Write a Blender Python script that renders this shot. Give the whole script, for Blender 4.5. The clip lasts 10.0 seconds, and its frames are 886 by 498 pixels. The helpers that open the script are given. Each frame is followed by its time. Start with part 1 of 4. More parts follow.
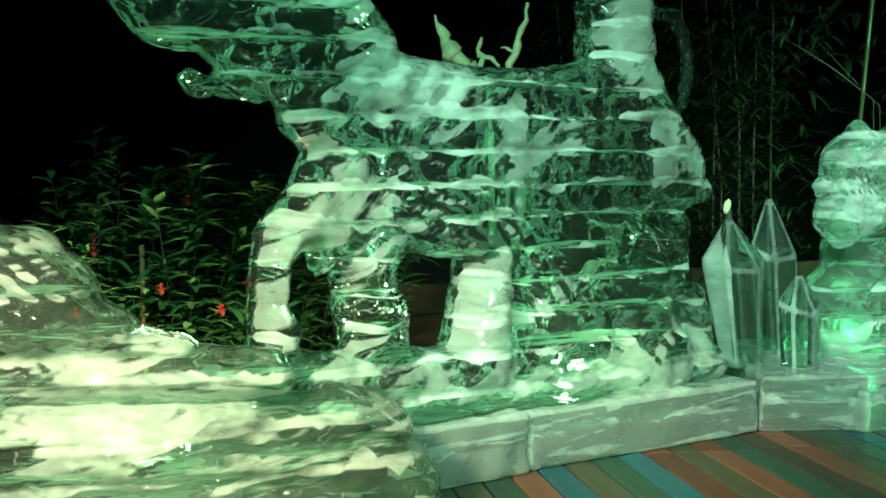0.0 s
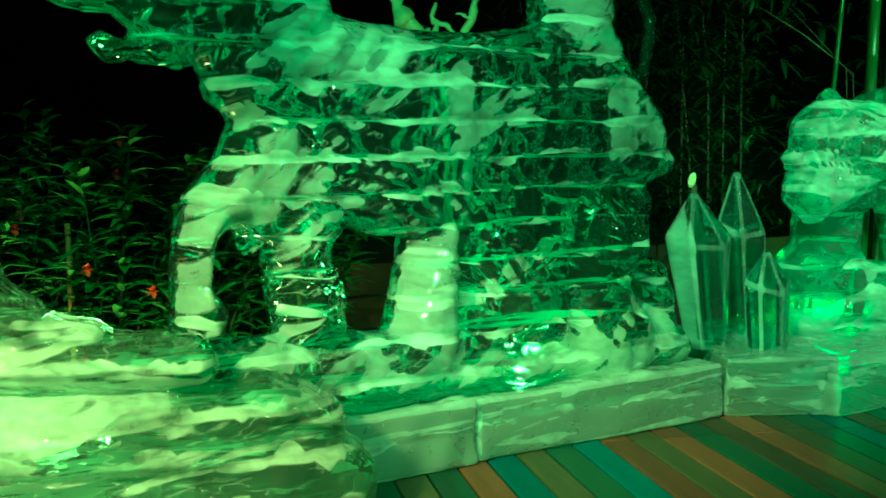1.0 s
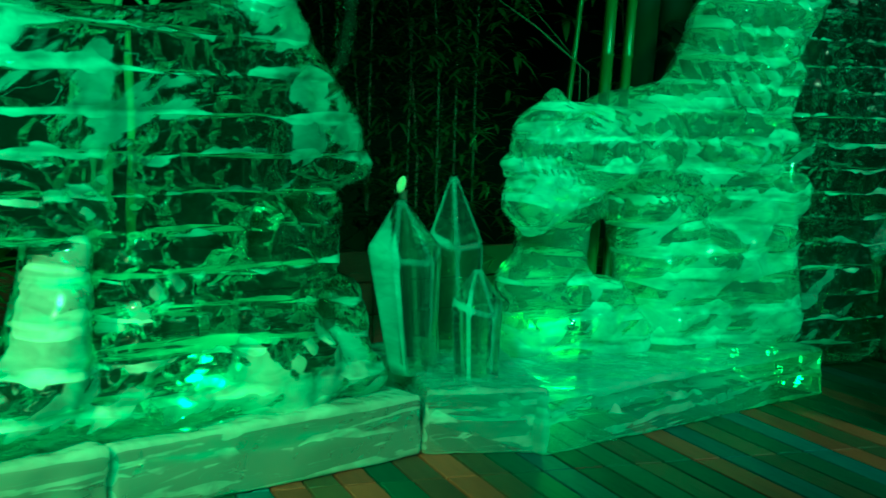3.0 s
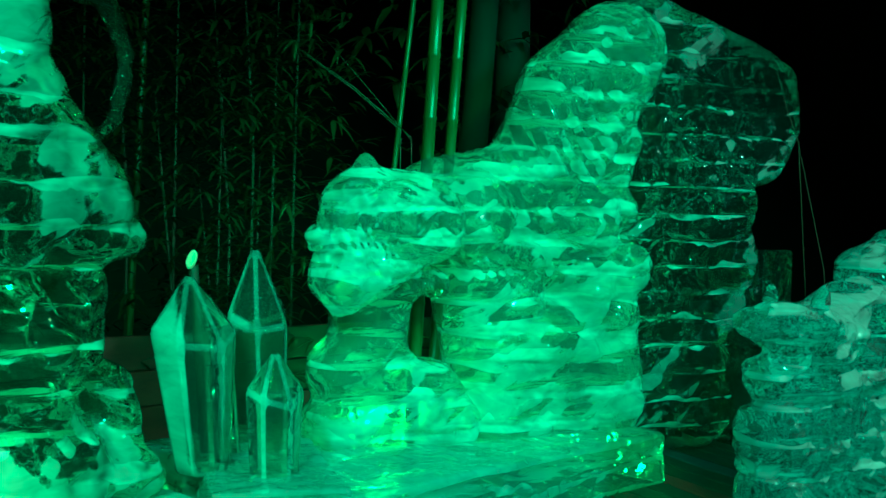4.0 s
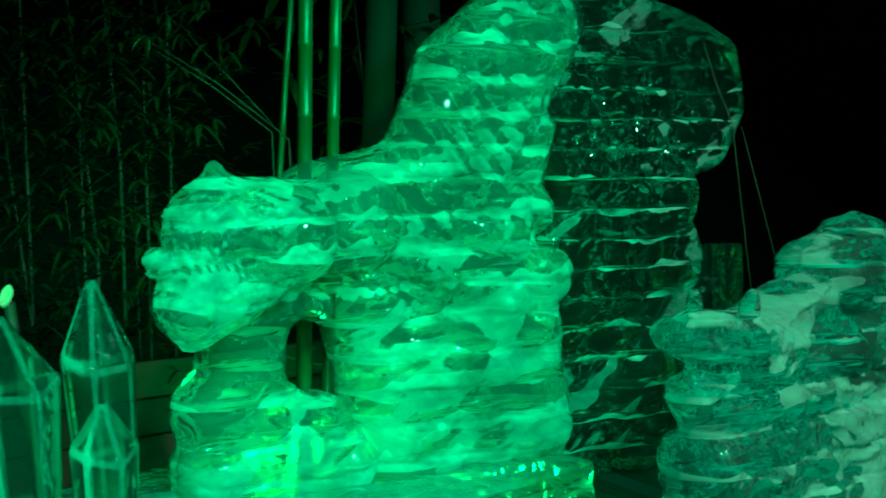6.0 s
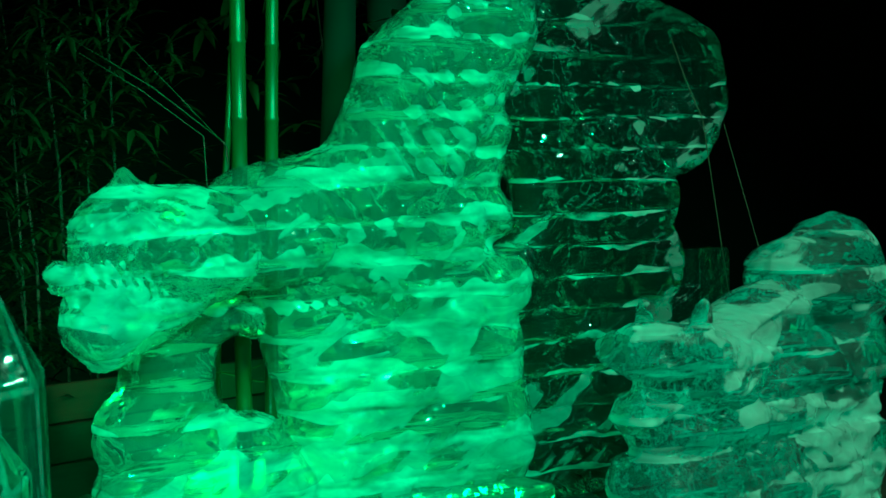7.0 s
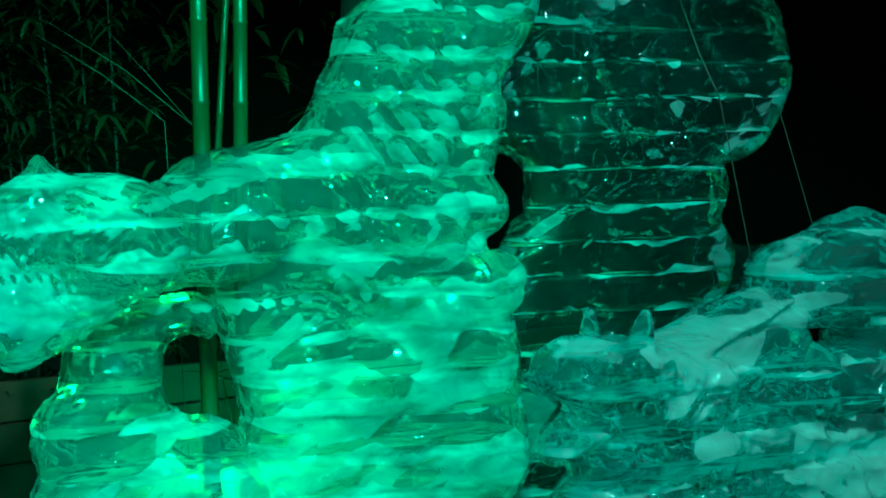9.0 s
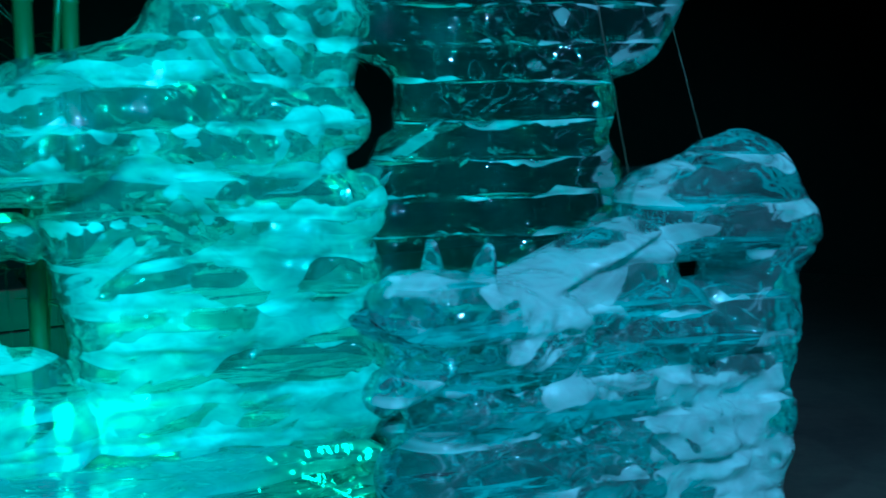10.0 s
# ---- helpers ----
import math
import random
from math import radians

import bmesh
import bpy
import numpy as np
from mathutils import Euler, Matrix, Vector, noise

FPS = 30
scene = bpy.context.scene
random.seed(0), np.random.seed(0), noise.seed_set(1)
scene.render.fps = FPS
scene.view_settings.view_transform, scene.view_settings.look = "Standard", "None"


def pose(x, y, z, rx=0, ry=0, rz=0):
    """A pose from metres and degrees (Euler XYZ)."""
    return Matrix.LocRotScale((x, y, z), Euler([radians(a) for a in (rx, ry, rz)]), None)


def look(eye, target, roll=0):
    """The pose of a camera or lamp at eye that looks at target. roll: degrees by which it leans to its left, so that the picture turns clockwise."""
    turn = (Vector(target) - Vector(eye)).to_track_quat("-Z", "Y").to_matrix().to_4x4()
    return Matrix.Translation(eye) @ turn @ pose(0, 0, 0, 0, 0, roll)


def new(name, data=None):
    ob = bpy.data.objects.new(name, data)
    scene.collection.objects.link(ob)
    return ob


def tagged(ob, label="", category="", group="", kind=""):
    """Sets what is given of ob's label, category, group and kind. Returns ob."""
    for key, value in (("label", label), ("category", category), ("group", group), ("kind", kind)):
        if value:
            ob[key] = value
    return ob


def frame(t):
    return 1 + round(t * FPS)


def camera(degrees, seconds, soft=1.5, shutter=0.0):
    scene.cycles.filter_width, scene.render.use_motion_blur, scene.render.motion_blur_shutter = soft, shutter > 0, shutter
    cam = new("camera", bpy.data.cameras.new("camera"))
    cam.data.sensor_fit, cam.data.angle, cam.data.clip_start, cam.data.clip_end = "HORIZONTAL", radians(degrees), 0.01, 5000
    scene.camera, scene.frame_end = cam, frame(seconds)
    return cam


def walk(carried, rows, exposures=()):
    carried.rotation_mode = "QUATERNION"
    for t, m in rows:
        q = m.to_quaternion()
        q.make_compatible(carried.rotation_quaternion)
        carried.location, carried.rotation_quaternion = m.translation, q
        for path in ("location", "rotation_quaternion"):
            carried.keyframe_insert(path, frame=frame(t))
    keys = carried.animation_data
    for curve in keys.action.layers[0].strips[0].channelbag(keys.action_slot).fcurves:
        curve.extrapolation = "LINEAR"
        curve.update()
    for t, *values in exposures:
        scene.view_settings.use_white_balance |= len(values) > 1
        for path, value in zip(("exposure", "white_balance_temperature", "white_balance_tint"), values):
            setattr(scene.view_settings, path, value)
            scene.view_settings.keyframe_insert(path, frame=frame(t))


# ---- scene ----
cam = camera(39.0, 10.0, soft=1.6, shutter=0.3)
PATH = [
    (0, (0.204, -0.132, 1.122), (0.139, 1.863, 1.0), -0.6),
    (0.5, (0.299, 0.033, 1.108), (0.217, 2.026, 0.966), -1.0),
    (1, (0.342, 0.164, 1.102), (0.302, 2.157, 0.943), -0.8),
    (1.5, (0.39, 0.336, 1.112), (0.436, 2.327, 0.936), -0.8),
    (2, (0.473, 0.55, 1.114), (0.606, 2.537, 0.933), -0.3),
    (3.3, (0.9, 0.905, 1.203), (1.237, 2.866, 1.004), 1.4),
    (3.5, (0.97, 0.978, 1.205), (1.346, 2.935, 1.029), 1.0),
    (4, (1.159, 1.248, 1.17), (1.629, 3.191, 1.098), 1.6),
    (4.5, (1.318, 1.488, 1.16), (1.739, 3.44, 1.038), 1.0),
    (5, (1.483, 1.59, 1.168), (1.724, 3.572, 1.051), 0.6),
    (5.5, (1.645, 1.671, 1.177), (1.922, 3.649, 1.084), -0.6),
    (6, (1.763, 1.775, 1.208), (2.216, 3.722, 1.13), -1.3),
    (6.2, (1.83, 1.82, 1.208), (2.302, 3.762, 1.14), -1.7),
    (7.3, (2.351, 2.049, 1.186), (2.695, 4.018, 1.116), -2.2),
    (7.5, (2.446, 2.088, 1.182), (2.803, 4.055, 1.1), -2.3),
    (8, (2.667, 2.247, 1.198), (2.966, 4.223, 1.12), -2.4),
    (8.5, (2.883, 2.326, 1.191), (3.02, 4.321, 1.154), -2.3),
    (9, (3.093, 2.322, 1.191), (3.088, 4.32, 1.112), -1.8),
    (9.5, (3.23, 2.488, 1.18), (3.225, 4.482, 1.027), -1.1),
    (10, (3.354, 2.66, 1.207), (3.44, 4.645, 0.979), -1.0),
]
walk(cam, [(t, look(eye, target, roll)) for t, eye, target, roll in PATH],
     exposures=[(0.0, 0.15, 6500, 10), (0.5, -0.02, 8500, -34), (1.0, -0.17, 10500, -84), (1.5, -0.32, 11000, -110), (2.0, -0.42, 11000, -114), (3.5, -0.15, 5600, -103), (4.0, 0.0, 5100, -98),
                (4.5, 0.0, 5300, -101), (6.0, -0.08, 6300, -102), (8.3, -0.1, 6300, -100), (9.0, -0.1, 4100, -75), (9.5, -0.1, 3700, -45), (10.0, -0.1, 3500, -8)])

# ---- world and light ----
world = bpy.data.worlds.new("night")
world.use_nodes = True
scene.world = world
world.node_tree.nodes["Background"].inputs[0].default_value = (0.25, 0.5, 0.4, 1)
world.node_tree.nodes["Background"].inputs[1].default_value = 0.004


def lamp(name, kind, where, target, energy, colour, size, angle=70):
    data = bpy.data.lights.new(name, kind)
    data.energy, data.color = energy, colour
    if kind == "AREA":
        data.size = size
    else:
        data.shadow_soft_size = size
    if kind == "SPOT":
        data.spot_size, data.spot_blend = radians(angle), 0.6
    ob = new(name, data)
    ob.matrix_world = look(where, target)
    return ob


MINT, LIME, GREEN, TEAL = (0.30, 1.0, 0.62), (0.95, 1.0, 0.58), (0.14, 1.0, 0.34), (0.80, 1.0, 1.0)
lamp("uplight_low", "AREA", (-1.2, 4.50, 0.10), (-1.15, 4.40, 0.9), 16, LIME, 0.3)
lamp("uplight_beast", "AREA", (0.58, 5.22, 0.27), (0.40, 4.9, 0.60), 9, LIME, 0.10)
lamp("uplight_winged", "AREA", (2.3, 6.85, 0.12), (2.6, 6.3, 1.1), 12, GREEN, 0.3)
lamp("floodlight_beast", "SPOT", (-0.4, 1.0, 3.0), (0.05, 4.9, 1.30), 700, MINT, 0.22, 47)
lamp("floodlight_low", "SPOT", (-1.5, 0.9, 2.4), (0.05, 4.30, -0.30), 1800, LIME, 0.2, 37)
lamp("floodlight_winged", "SPOT", (3.2, 2.3, 3.2), (2.75, 6.3, 1.30), 780, GREEN, 0.22, 31)
lamp("floodlight_pale", "SPOT", (4.6, 2.4, 3.2), (3.45, 5.75, 0.70), 760, TEAL, 0.22, 58)
lamp("spotlight_above", "SPOT", (0.3, 1.4, 2.5), (0.95, 5.2, 0.45), 900, (0.55, 1.0, 0.70), 0.12, 42)
lamp("spotlight_side", "SPOT", (2.6, 2.6, 3.4), (2.9, 6.2, 1.2), 280, (0.6, 1.0, 0.8), 0.12, 58)

# ---- materials ----


class Nodes:
    """A node material, written from the surface backwards."""

    def __init__(self, name):
        self.mat = bpy.data.materials.new(name)
        self.mat.use_nodes = True
        self.tree = self.mat.node_tree
        self.tree.nodes.clear()
        self.out = self.tree.nodes.new("ShaderNodeOutputMaterial")

    def add(self, kind, inputs=(), **settings):
        node = self.tree.nodes.new(kind)
        for key, value in settings.items():
            setattr(node, key, value)
        for key, value in dict(inputs).items():
            if hasattr(value, "is_linked"):
                self.tree.links.new(value, node.inputs[key])
            else:
                node.inputs[key].default_value = value
        return node

    def coords(self, stretch=(1, 1, 1), slant=0.0):
        c = self.add("ShaderNodeTexCoord").outputs["Object"]
        if slant:
            c = self.add("ShaderNodeMapping", {"Vector": c, "Rotation": (0, slant, 0)}).outputs[0]
        return self.add("ShaderNodeMapping", {"Vector": c, "Scale": stretch}).outputs[0]

    def noise(self, scale, detail=4, stretch=(1, 1, 1), distort=0.0, rough=0.55, slant=0.0):
        return self.add("ShaderNodeTexNoise", {"Vector": self.coords(stretch, slant), "Scale": scale, "Detail": detail, "Distortion": distort, "Roughness": rough}).outputs[0]

    def span(self, value, a, b, lo=0.0, hi=1.0):
        return self.add("ShaderNodeMapRange", {"Value": value, "From Min": a, "From Max": b, "To Min": lo, "To Max": hi}).outputs[0]

    def math(self, op, a, b=0.0):
        return self.add("ShaderNodeMath", {0: a, 1: b}, operation=op).outputs[0]

    def ramp(self, value, *stops):
        node = self.add("ShaderNodeValToRGB", {"Fac": value})
        els = node.color_ramp.elements
        while len(els) < len(stops):
            els.new(0.5)
        for el, (place, colour) in zip(els, stops):
            el.position, el.color = place, (*colour, 1)
        return node.outputs[0]

    def mix(self, fac, a, b):
        return self.add("ShaderNodeMixShader", {0: fac, 1: a, 2: b}).outputs[0]

    def bump(self, height, strength, distance=0.01):
        return self.add("ShaderNodeBump", {"Height": height, "Strength": strength, "Distance": distance}).outputs[0]

    def done(self, surface):
        self.tree.links.new(surface, self.out.inputs[0])
        return self.mat


def ice(name, fill, courses=(0.0, 9.0), up=0.45, down=0.40, tint=(0.52, 0.86, 0.70), bend=0.12, relief=0.7, whole=0.0, grain=(0.8, 0.2, 1.7), slant=0.45, cloudy=0.6, lines=0.35, least=0.022):
    """Clear ice in courses: white tongues that run up and down from each joint, each joint with its own outline, cloudy
    patches with sharp edges and fine bright lines along them. The mesh's own "frost" adds cloud where the carver left
    the surface rough, and on the crystals also the painted highlights of their edges."""
    n = Nodes(name)
    place = n.add("ShaderNodeSeparateXYZ", {0: n.coords()}).outputs
    own = n.add("ShaderNodeAttribute", attribute_name="frost").outputs["Fac"]
    warp = n.noise(3.0, 2, (1, 0.2, 0.6), 0.3)
    level = n.math("ADD", n.math("DIVIDE", n.math("SUBTRACT", place[2], courses[0]), courses[1]), n.span(warp, 0.3, 0.7, -0.10, 0.10))
    number = n.math("ROUND", level)
    off = n.math("SUBTRACT", level, number)
    along = n.add("ShaderNodeCombineXYZ", {0: place[0], 1: n.math("MULTIPLY", place[1], 0.2), 2: n.math("MULTIPLY", number, 3.7)}).outputs[0]
    tongue = n.add("ShaderNodeTexNoise", {"Vector": along, "Scale": 3.6, "Detail": 3.0, "Roughness": 0.5, "Distortion": 0.5}).outputs[0]
    above = n.span(tongue, 0.50, 0.72, least, up)
    below = n.span(tongue, 0.46, 0.28, least, down)
    upper = n.math("GREATER_THAN", off, 0.0)
    reach = n.math("ADD", n.math("MULTIPLY", upper, above), n.math("MULTIPLY", n.math("SUBTRACT", 1.0, upper), below))
    seam = n.span(n.math("SUBTRACT", n.math("ADD", reach, n.math("MULTIPLY", own, 0.20)), n.math("ABSOLUTE", off)), 0.0, 0.05)
    cloud = n.noise(2.6, 3, grain, 1.1, 0.45, slant=slant)
    drift = n.noise(7.0, 2, (0.6, 0.2, 2.2), 0.9, slant=slant * 1.3)
    both = n.math("ADD", n.math("ADD", n.math("MULTIPLY", cloud, 0.74), n.math("MULTIPLY", drift, 0.26)), n.math("MULTIPLY", own, 0.17))
    patch = n.span(both, fill, fill + 0.035)
    line = n.span(n.math("ABSOLUTE", n.math("SUBTRACT", both, fill - 0.05)), 0.007, 0.0)
    fine = n.span(n.noise(11, 3, (1, 0.2, 1.6), 0.8), 0.3, 0.7, 0.62, 1.0)
    deep = n.span(n.noise(2.0, 2, (1, 0.2, 1), 0.4), 0.3, 0.7, 0.6, 1.0)
    frost = n.math("MAXIMUM", n.math("MULTIPLY", seam, n.span(n.noise(4.5, 2, (1, 0.2, 3.0), 0.3), 0.36, 0.62, 0.12, 0.85)), n.math("MULTIPLY", n.math("MULTIPLY", patch, deep), cloudy))
    frost = n.math("MAXIMUM", frost, n.span(own, 0.75, 1.5, 0.0, 0.68))
    frost = n.math("MULTIPLY", n.math("MAXIMUM", frost, n.math("MULTIPLY", line, lines)), fine)
    frost = n.math("MAXIMUM", frost, 0.012 + whole)
    swell = n.math("ADD", n.noise(7, 1, (1, 1, 1.4), 0.8), n.math("MULTIPLY", n.noise(20, 1, (1, 1, 1), 0.4), 0.22))
    normal = n.bump(swell, relief, 0.07)
    clear = n.mix(bend, n.add("ShaderNodeBsdfTransparent", {"Color": (*tint, 1)}).outputs[0],
                  n.add("ShaderNodeBsdfRefraction", {"Color": (*tint, 1), "Roughness": 0.02, "IOR": 1.2}).outputs[0])
    milk = n.mix(0.5, n.add("ShaderNodeBsdfDiffuse", {"Color": (0.80, 0.88, 0.85, 1)}).outputs[0],
                 n.add("ShaderNodeBsdfTranslucent", {"Color": (0.74, 0.88, 0.82, 1)}).outputs[0])
    body = n.mix(frost, clear, milk)
    gloss = n.add("ShaderNodeBsdfGlossy", {"Color": (1, 1, 1, 1), "Roughness": 0.05, "Normal": normal}).outputs[0]
    return n.done(n.mix(n.add("ShaderNodeFresnel", {"IOR": 1.42, "Normal": normal}).outputs[0], body, gloss))


def joint(name, low, high):
    """The frozen joint between two courses of ice: white where air is caught in it."""
    n = Nodes(name)
    both = n.math("ADD", n.math("MULTIPLY", n.noise(2.2, 2, (1, 1, 2.5), 0.6), 0.5), n.math("MULTIPLY", n.noise(8.0, 3, (0.7, 1.6, 1), 0.8), 0.5))
    patch = n.span(both, low, high, 0.06, 0.75)
    milk = n.mix(0.5, n.add("ShaderNodeBsdfDiffuse", {"Color": (0.8, 0.88, 0.85, 1)}).outputs[0],
                 n.add("ShaderNodeBsdfTranslucent", {"Color": (0.78, 0.88, 0.84, 1)}).outputs[0])
    return n.done(n.mix(patch, n.add("ShaderNodeBsdfTransparent").outputs[0], milk))


def solid(name, dark, light, scale, rough=0.6, bump=0.3, stretch=(1, 1, 1), spec=0.4, vary=0.0):
    n = Nodes(name)
    tone = n.math("ADD", n.math("MULTIPLY", n.noise(scale, 5, stretch), 0.6), n.math("MULTIPLY", n.noise(scale * 6, 4, stretch), 0.4))
    if vary:
        own = n.add("ShaderNodeObjectInfo").outputs["Random"]
        tone = n.math("ADD", tone, n.span(own, 0, 1, -vary, vary))
    colour = n.ramp(tone, (0.3, dark), (0.7, light))
    b = n.add("ShaderNodeBsdfPrincipled", {"Base Color": colour, "Roughness": rough, "Specular IOR Level": spec, "Normal": n.bump(tone, bump)})
    return n.done(b.outputs[0])


ICE_BEAST = ice("ice_beast", 0.565, (0.327, 0.125), 0.42, 0.36, bend=0.04, grain=(0.8, 0.2, 2.2), slant=0.5, cloudy=0.48)
ICE_WINGED = ice("ice_winged", 0.555, (0.26, 0.128), 0.75, 0.62, tint=(0.6, 0.9, 0.74), whole=0.10, cloudy=0.6, least=0.12)
ICE_WING = ice("ice_far_wing", 0.565, (0.26, 0.128), 0.32, 0.28, tint=(0.5, 0.84, 0.68), cloudy=0.42, lines=0.25)
ICE_PALE = ice("ice_pale", 0.545, (0.20, 0.125), 0.55, 0.48, tint=(0.68, 0.9, 0.84), whole=0.06, cloudy=0.7)
ICE_BASE = ice("ice_base", 0.53, (0.125, 0.23), 0.25, 0.30, tint=(0.70, 0.92, 0.82), relief=0.5, whole=0.25, grain=(0.3, 0.3, 5.0), slant=0.04, cloudy=0.75, lines=0.5)
ICE_STEP = ice("ice_clear_base", 0.535, (0.12, 0.225), 0.30, 0.35, tint=(0.70, 0.92, 0.86), relief=0.5, whole=0.13, grain=(0.3, 0.3, 5.0), slant=0.04, cloudy=0.5, lines=0.45)
ICE_LOW = ice("ice_low", 0.535, (0.10, 0.135), 0.75, 0.6, tint=(0.60, 0.88, 0.74), bend=0.04, whole=0.03, grain=(0.6, 0.2, 2.4), slant=0.12, cloudy=0.8, least=0.12)
ICE_CRYSTAL = ice("ice_crystal", 0.95, (4.5, 9.0), up=0.0, down=0.0, least=0.0, bend=0.2, tint=(0.66, 0.92, 0.80), relief=0.05, whole=0.01, lines=0.0)
ICE_BLOCK = ice("ice_block", 0.70, (4.5, 9.0), up=0.0, down=0.0, least=0.0, relief=0.2)
JOINT = joint("ice_joint", 0.49, 0.54)
JOINT_THIN = joint("ice_joint_clear", 0.53, 0.60)
LEAF = solid("leaf", (0.03, 0.08, 0.03), (0.09, 0.20, 0.065), 9, 0.35, 0.2)
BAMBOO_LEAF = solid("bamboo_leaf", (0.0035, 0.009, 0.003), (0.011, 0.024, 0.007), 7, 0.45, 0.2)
BAMBOO = solid("bamboo", (0.02, 0.036, 0.010), (0.05, 0.075, 0.024), 4, 0.35, 0.15, (1, 1, 0.1))
CANE = solid("dry_cane", (0.14, 0.07, 0.03), (0.28, 0.16, 0.07), 6, 0.55, 0.2, (1, 1, 0.2))
DARK_CANE = solid("dark_cane", (0.01, 0.012, 0.008), (0.03, 0.035, 0.02), 6, 0.5, 0.2)
STALK = solid("dry_stalk", (0.025, 0.025, 0.014), (0.07, 0.065, 0.04), 9, 0.6, 0.2)
PALE_CANE = solid("pale_cane", (0.35, 0.36, 0.22), (0.6, 0.6, 0.4), 14, 0.6, 0.1)
PETAL = solid("petal", (0.55, 0.02, 0.02), (0.75, 0.06, 0.04), 20, 0.5, 0.1)
STEM = solid("stem", (0.015, 0.014, 0.008), (0.04, 0.035, 0.02), 15, 0.7, 0.3)
SOIL = solid("soil", (0.012, 0.009, 0.006), (0.04, 0.03, 0.02), 3, 0.9, 0.6)
FENCE = solid("stained_board", (0.026, 0.009, 0.0065), (0.058, 0.021, 0.0145), 3, 0.6, 0.3, (1, 1, 6), vary=0.15)
DRIFT = solid("driftwood", (0.45, 0.42, 0.25), (0.75, 0.72, 0.5), 8, 0.7, 0.4)
# near-black colour that carries the darkness of the background
NIGHT_DARK = solid("night_dark", (0.0015, 0.003, 0.0015), (0.005, 0.009, 0.004), 2, 0.9, 0.5)

PAINTS = []
for paint, dark, light in (("dark_green", (0.0048, 0.0168, 0.012), (0.0162, 0.0432, 0.0276)), ("olive", (0.018, 0.0156, 0.0084), (0.051, 0.0432, 0.0228)),
                           ("rust", (0.048, 0.0132, 0.0078), (0.12, 0.0372, 0.0204)), ("blue", (0.003, 0.0252, 0.036), (0.0108, 0.063, 0.081)),
                           ("brown", (0.0156, 0.0102, 0.006), (0.045, 0.0288, 0.018))):
    PAINTS.append(solid(paint + "_paint", dark, light, 7, 0.5, 0.5, (5, 0.5, 1), vary=0.14))

# ---- sculpting ----


def wobble(x, y, z, size, seed, count=7):
    """A smooth random field of about -1 to 1 with bumps of that size in metres."""
    r = np.random.RandomState(seed)
    total = 0
    for k in range(count):
        way = r.normal(size=3)
        way *= 2 * math.pi / size * r.uniform(0.6, 1.3) / np.linalg.norm(way)
        total = total + np.sin(way[0] * x + way[1] * y + way[2] * z + r.uniform(0, 6.3))
    return total / math.sqrt(count) / 1.4


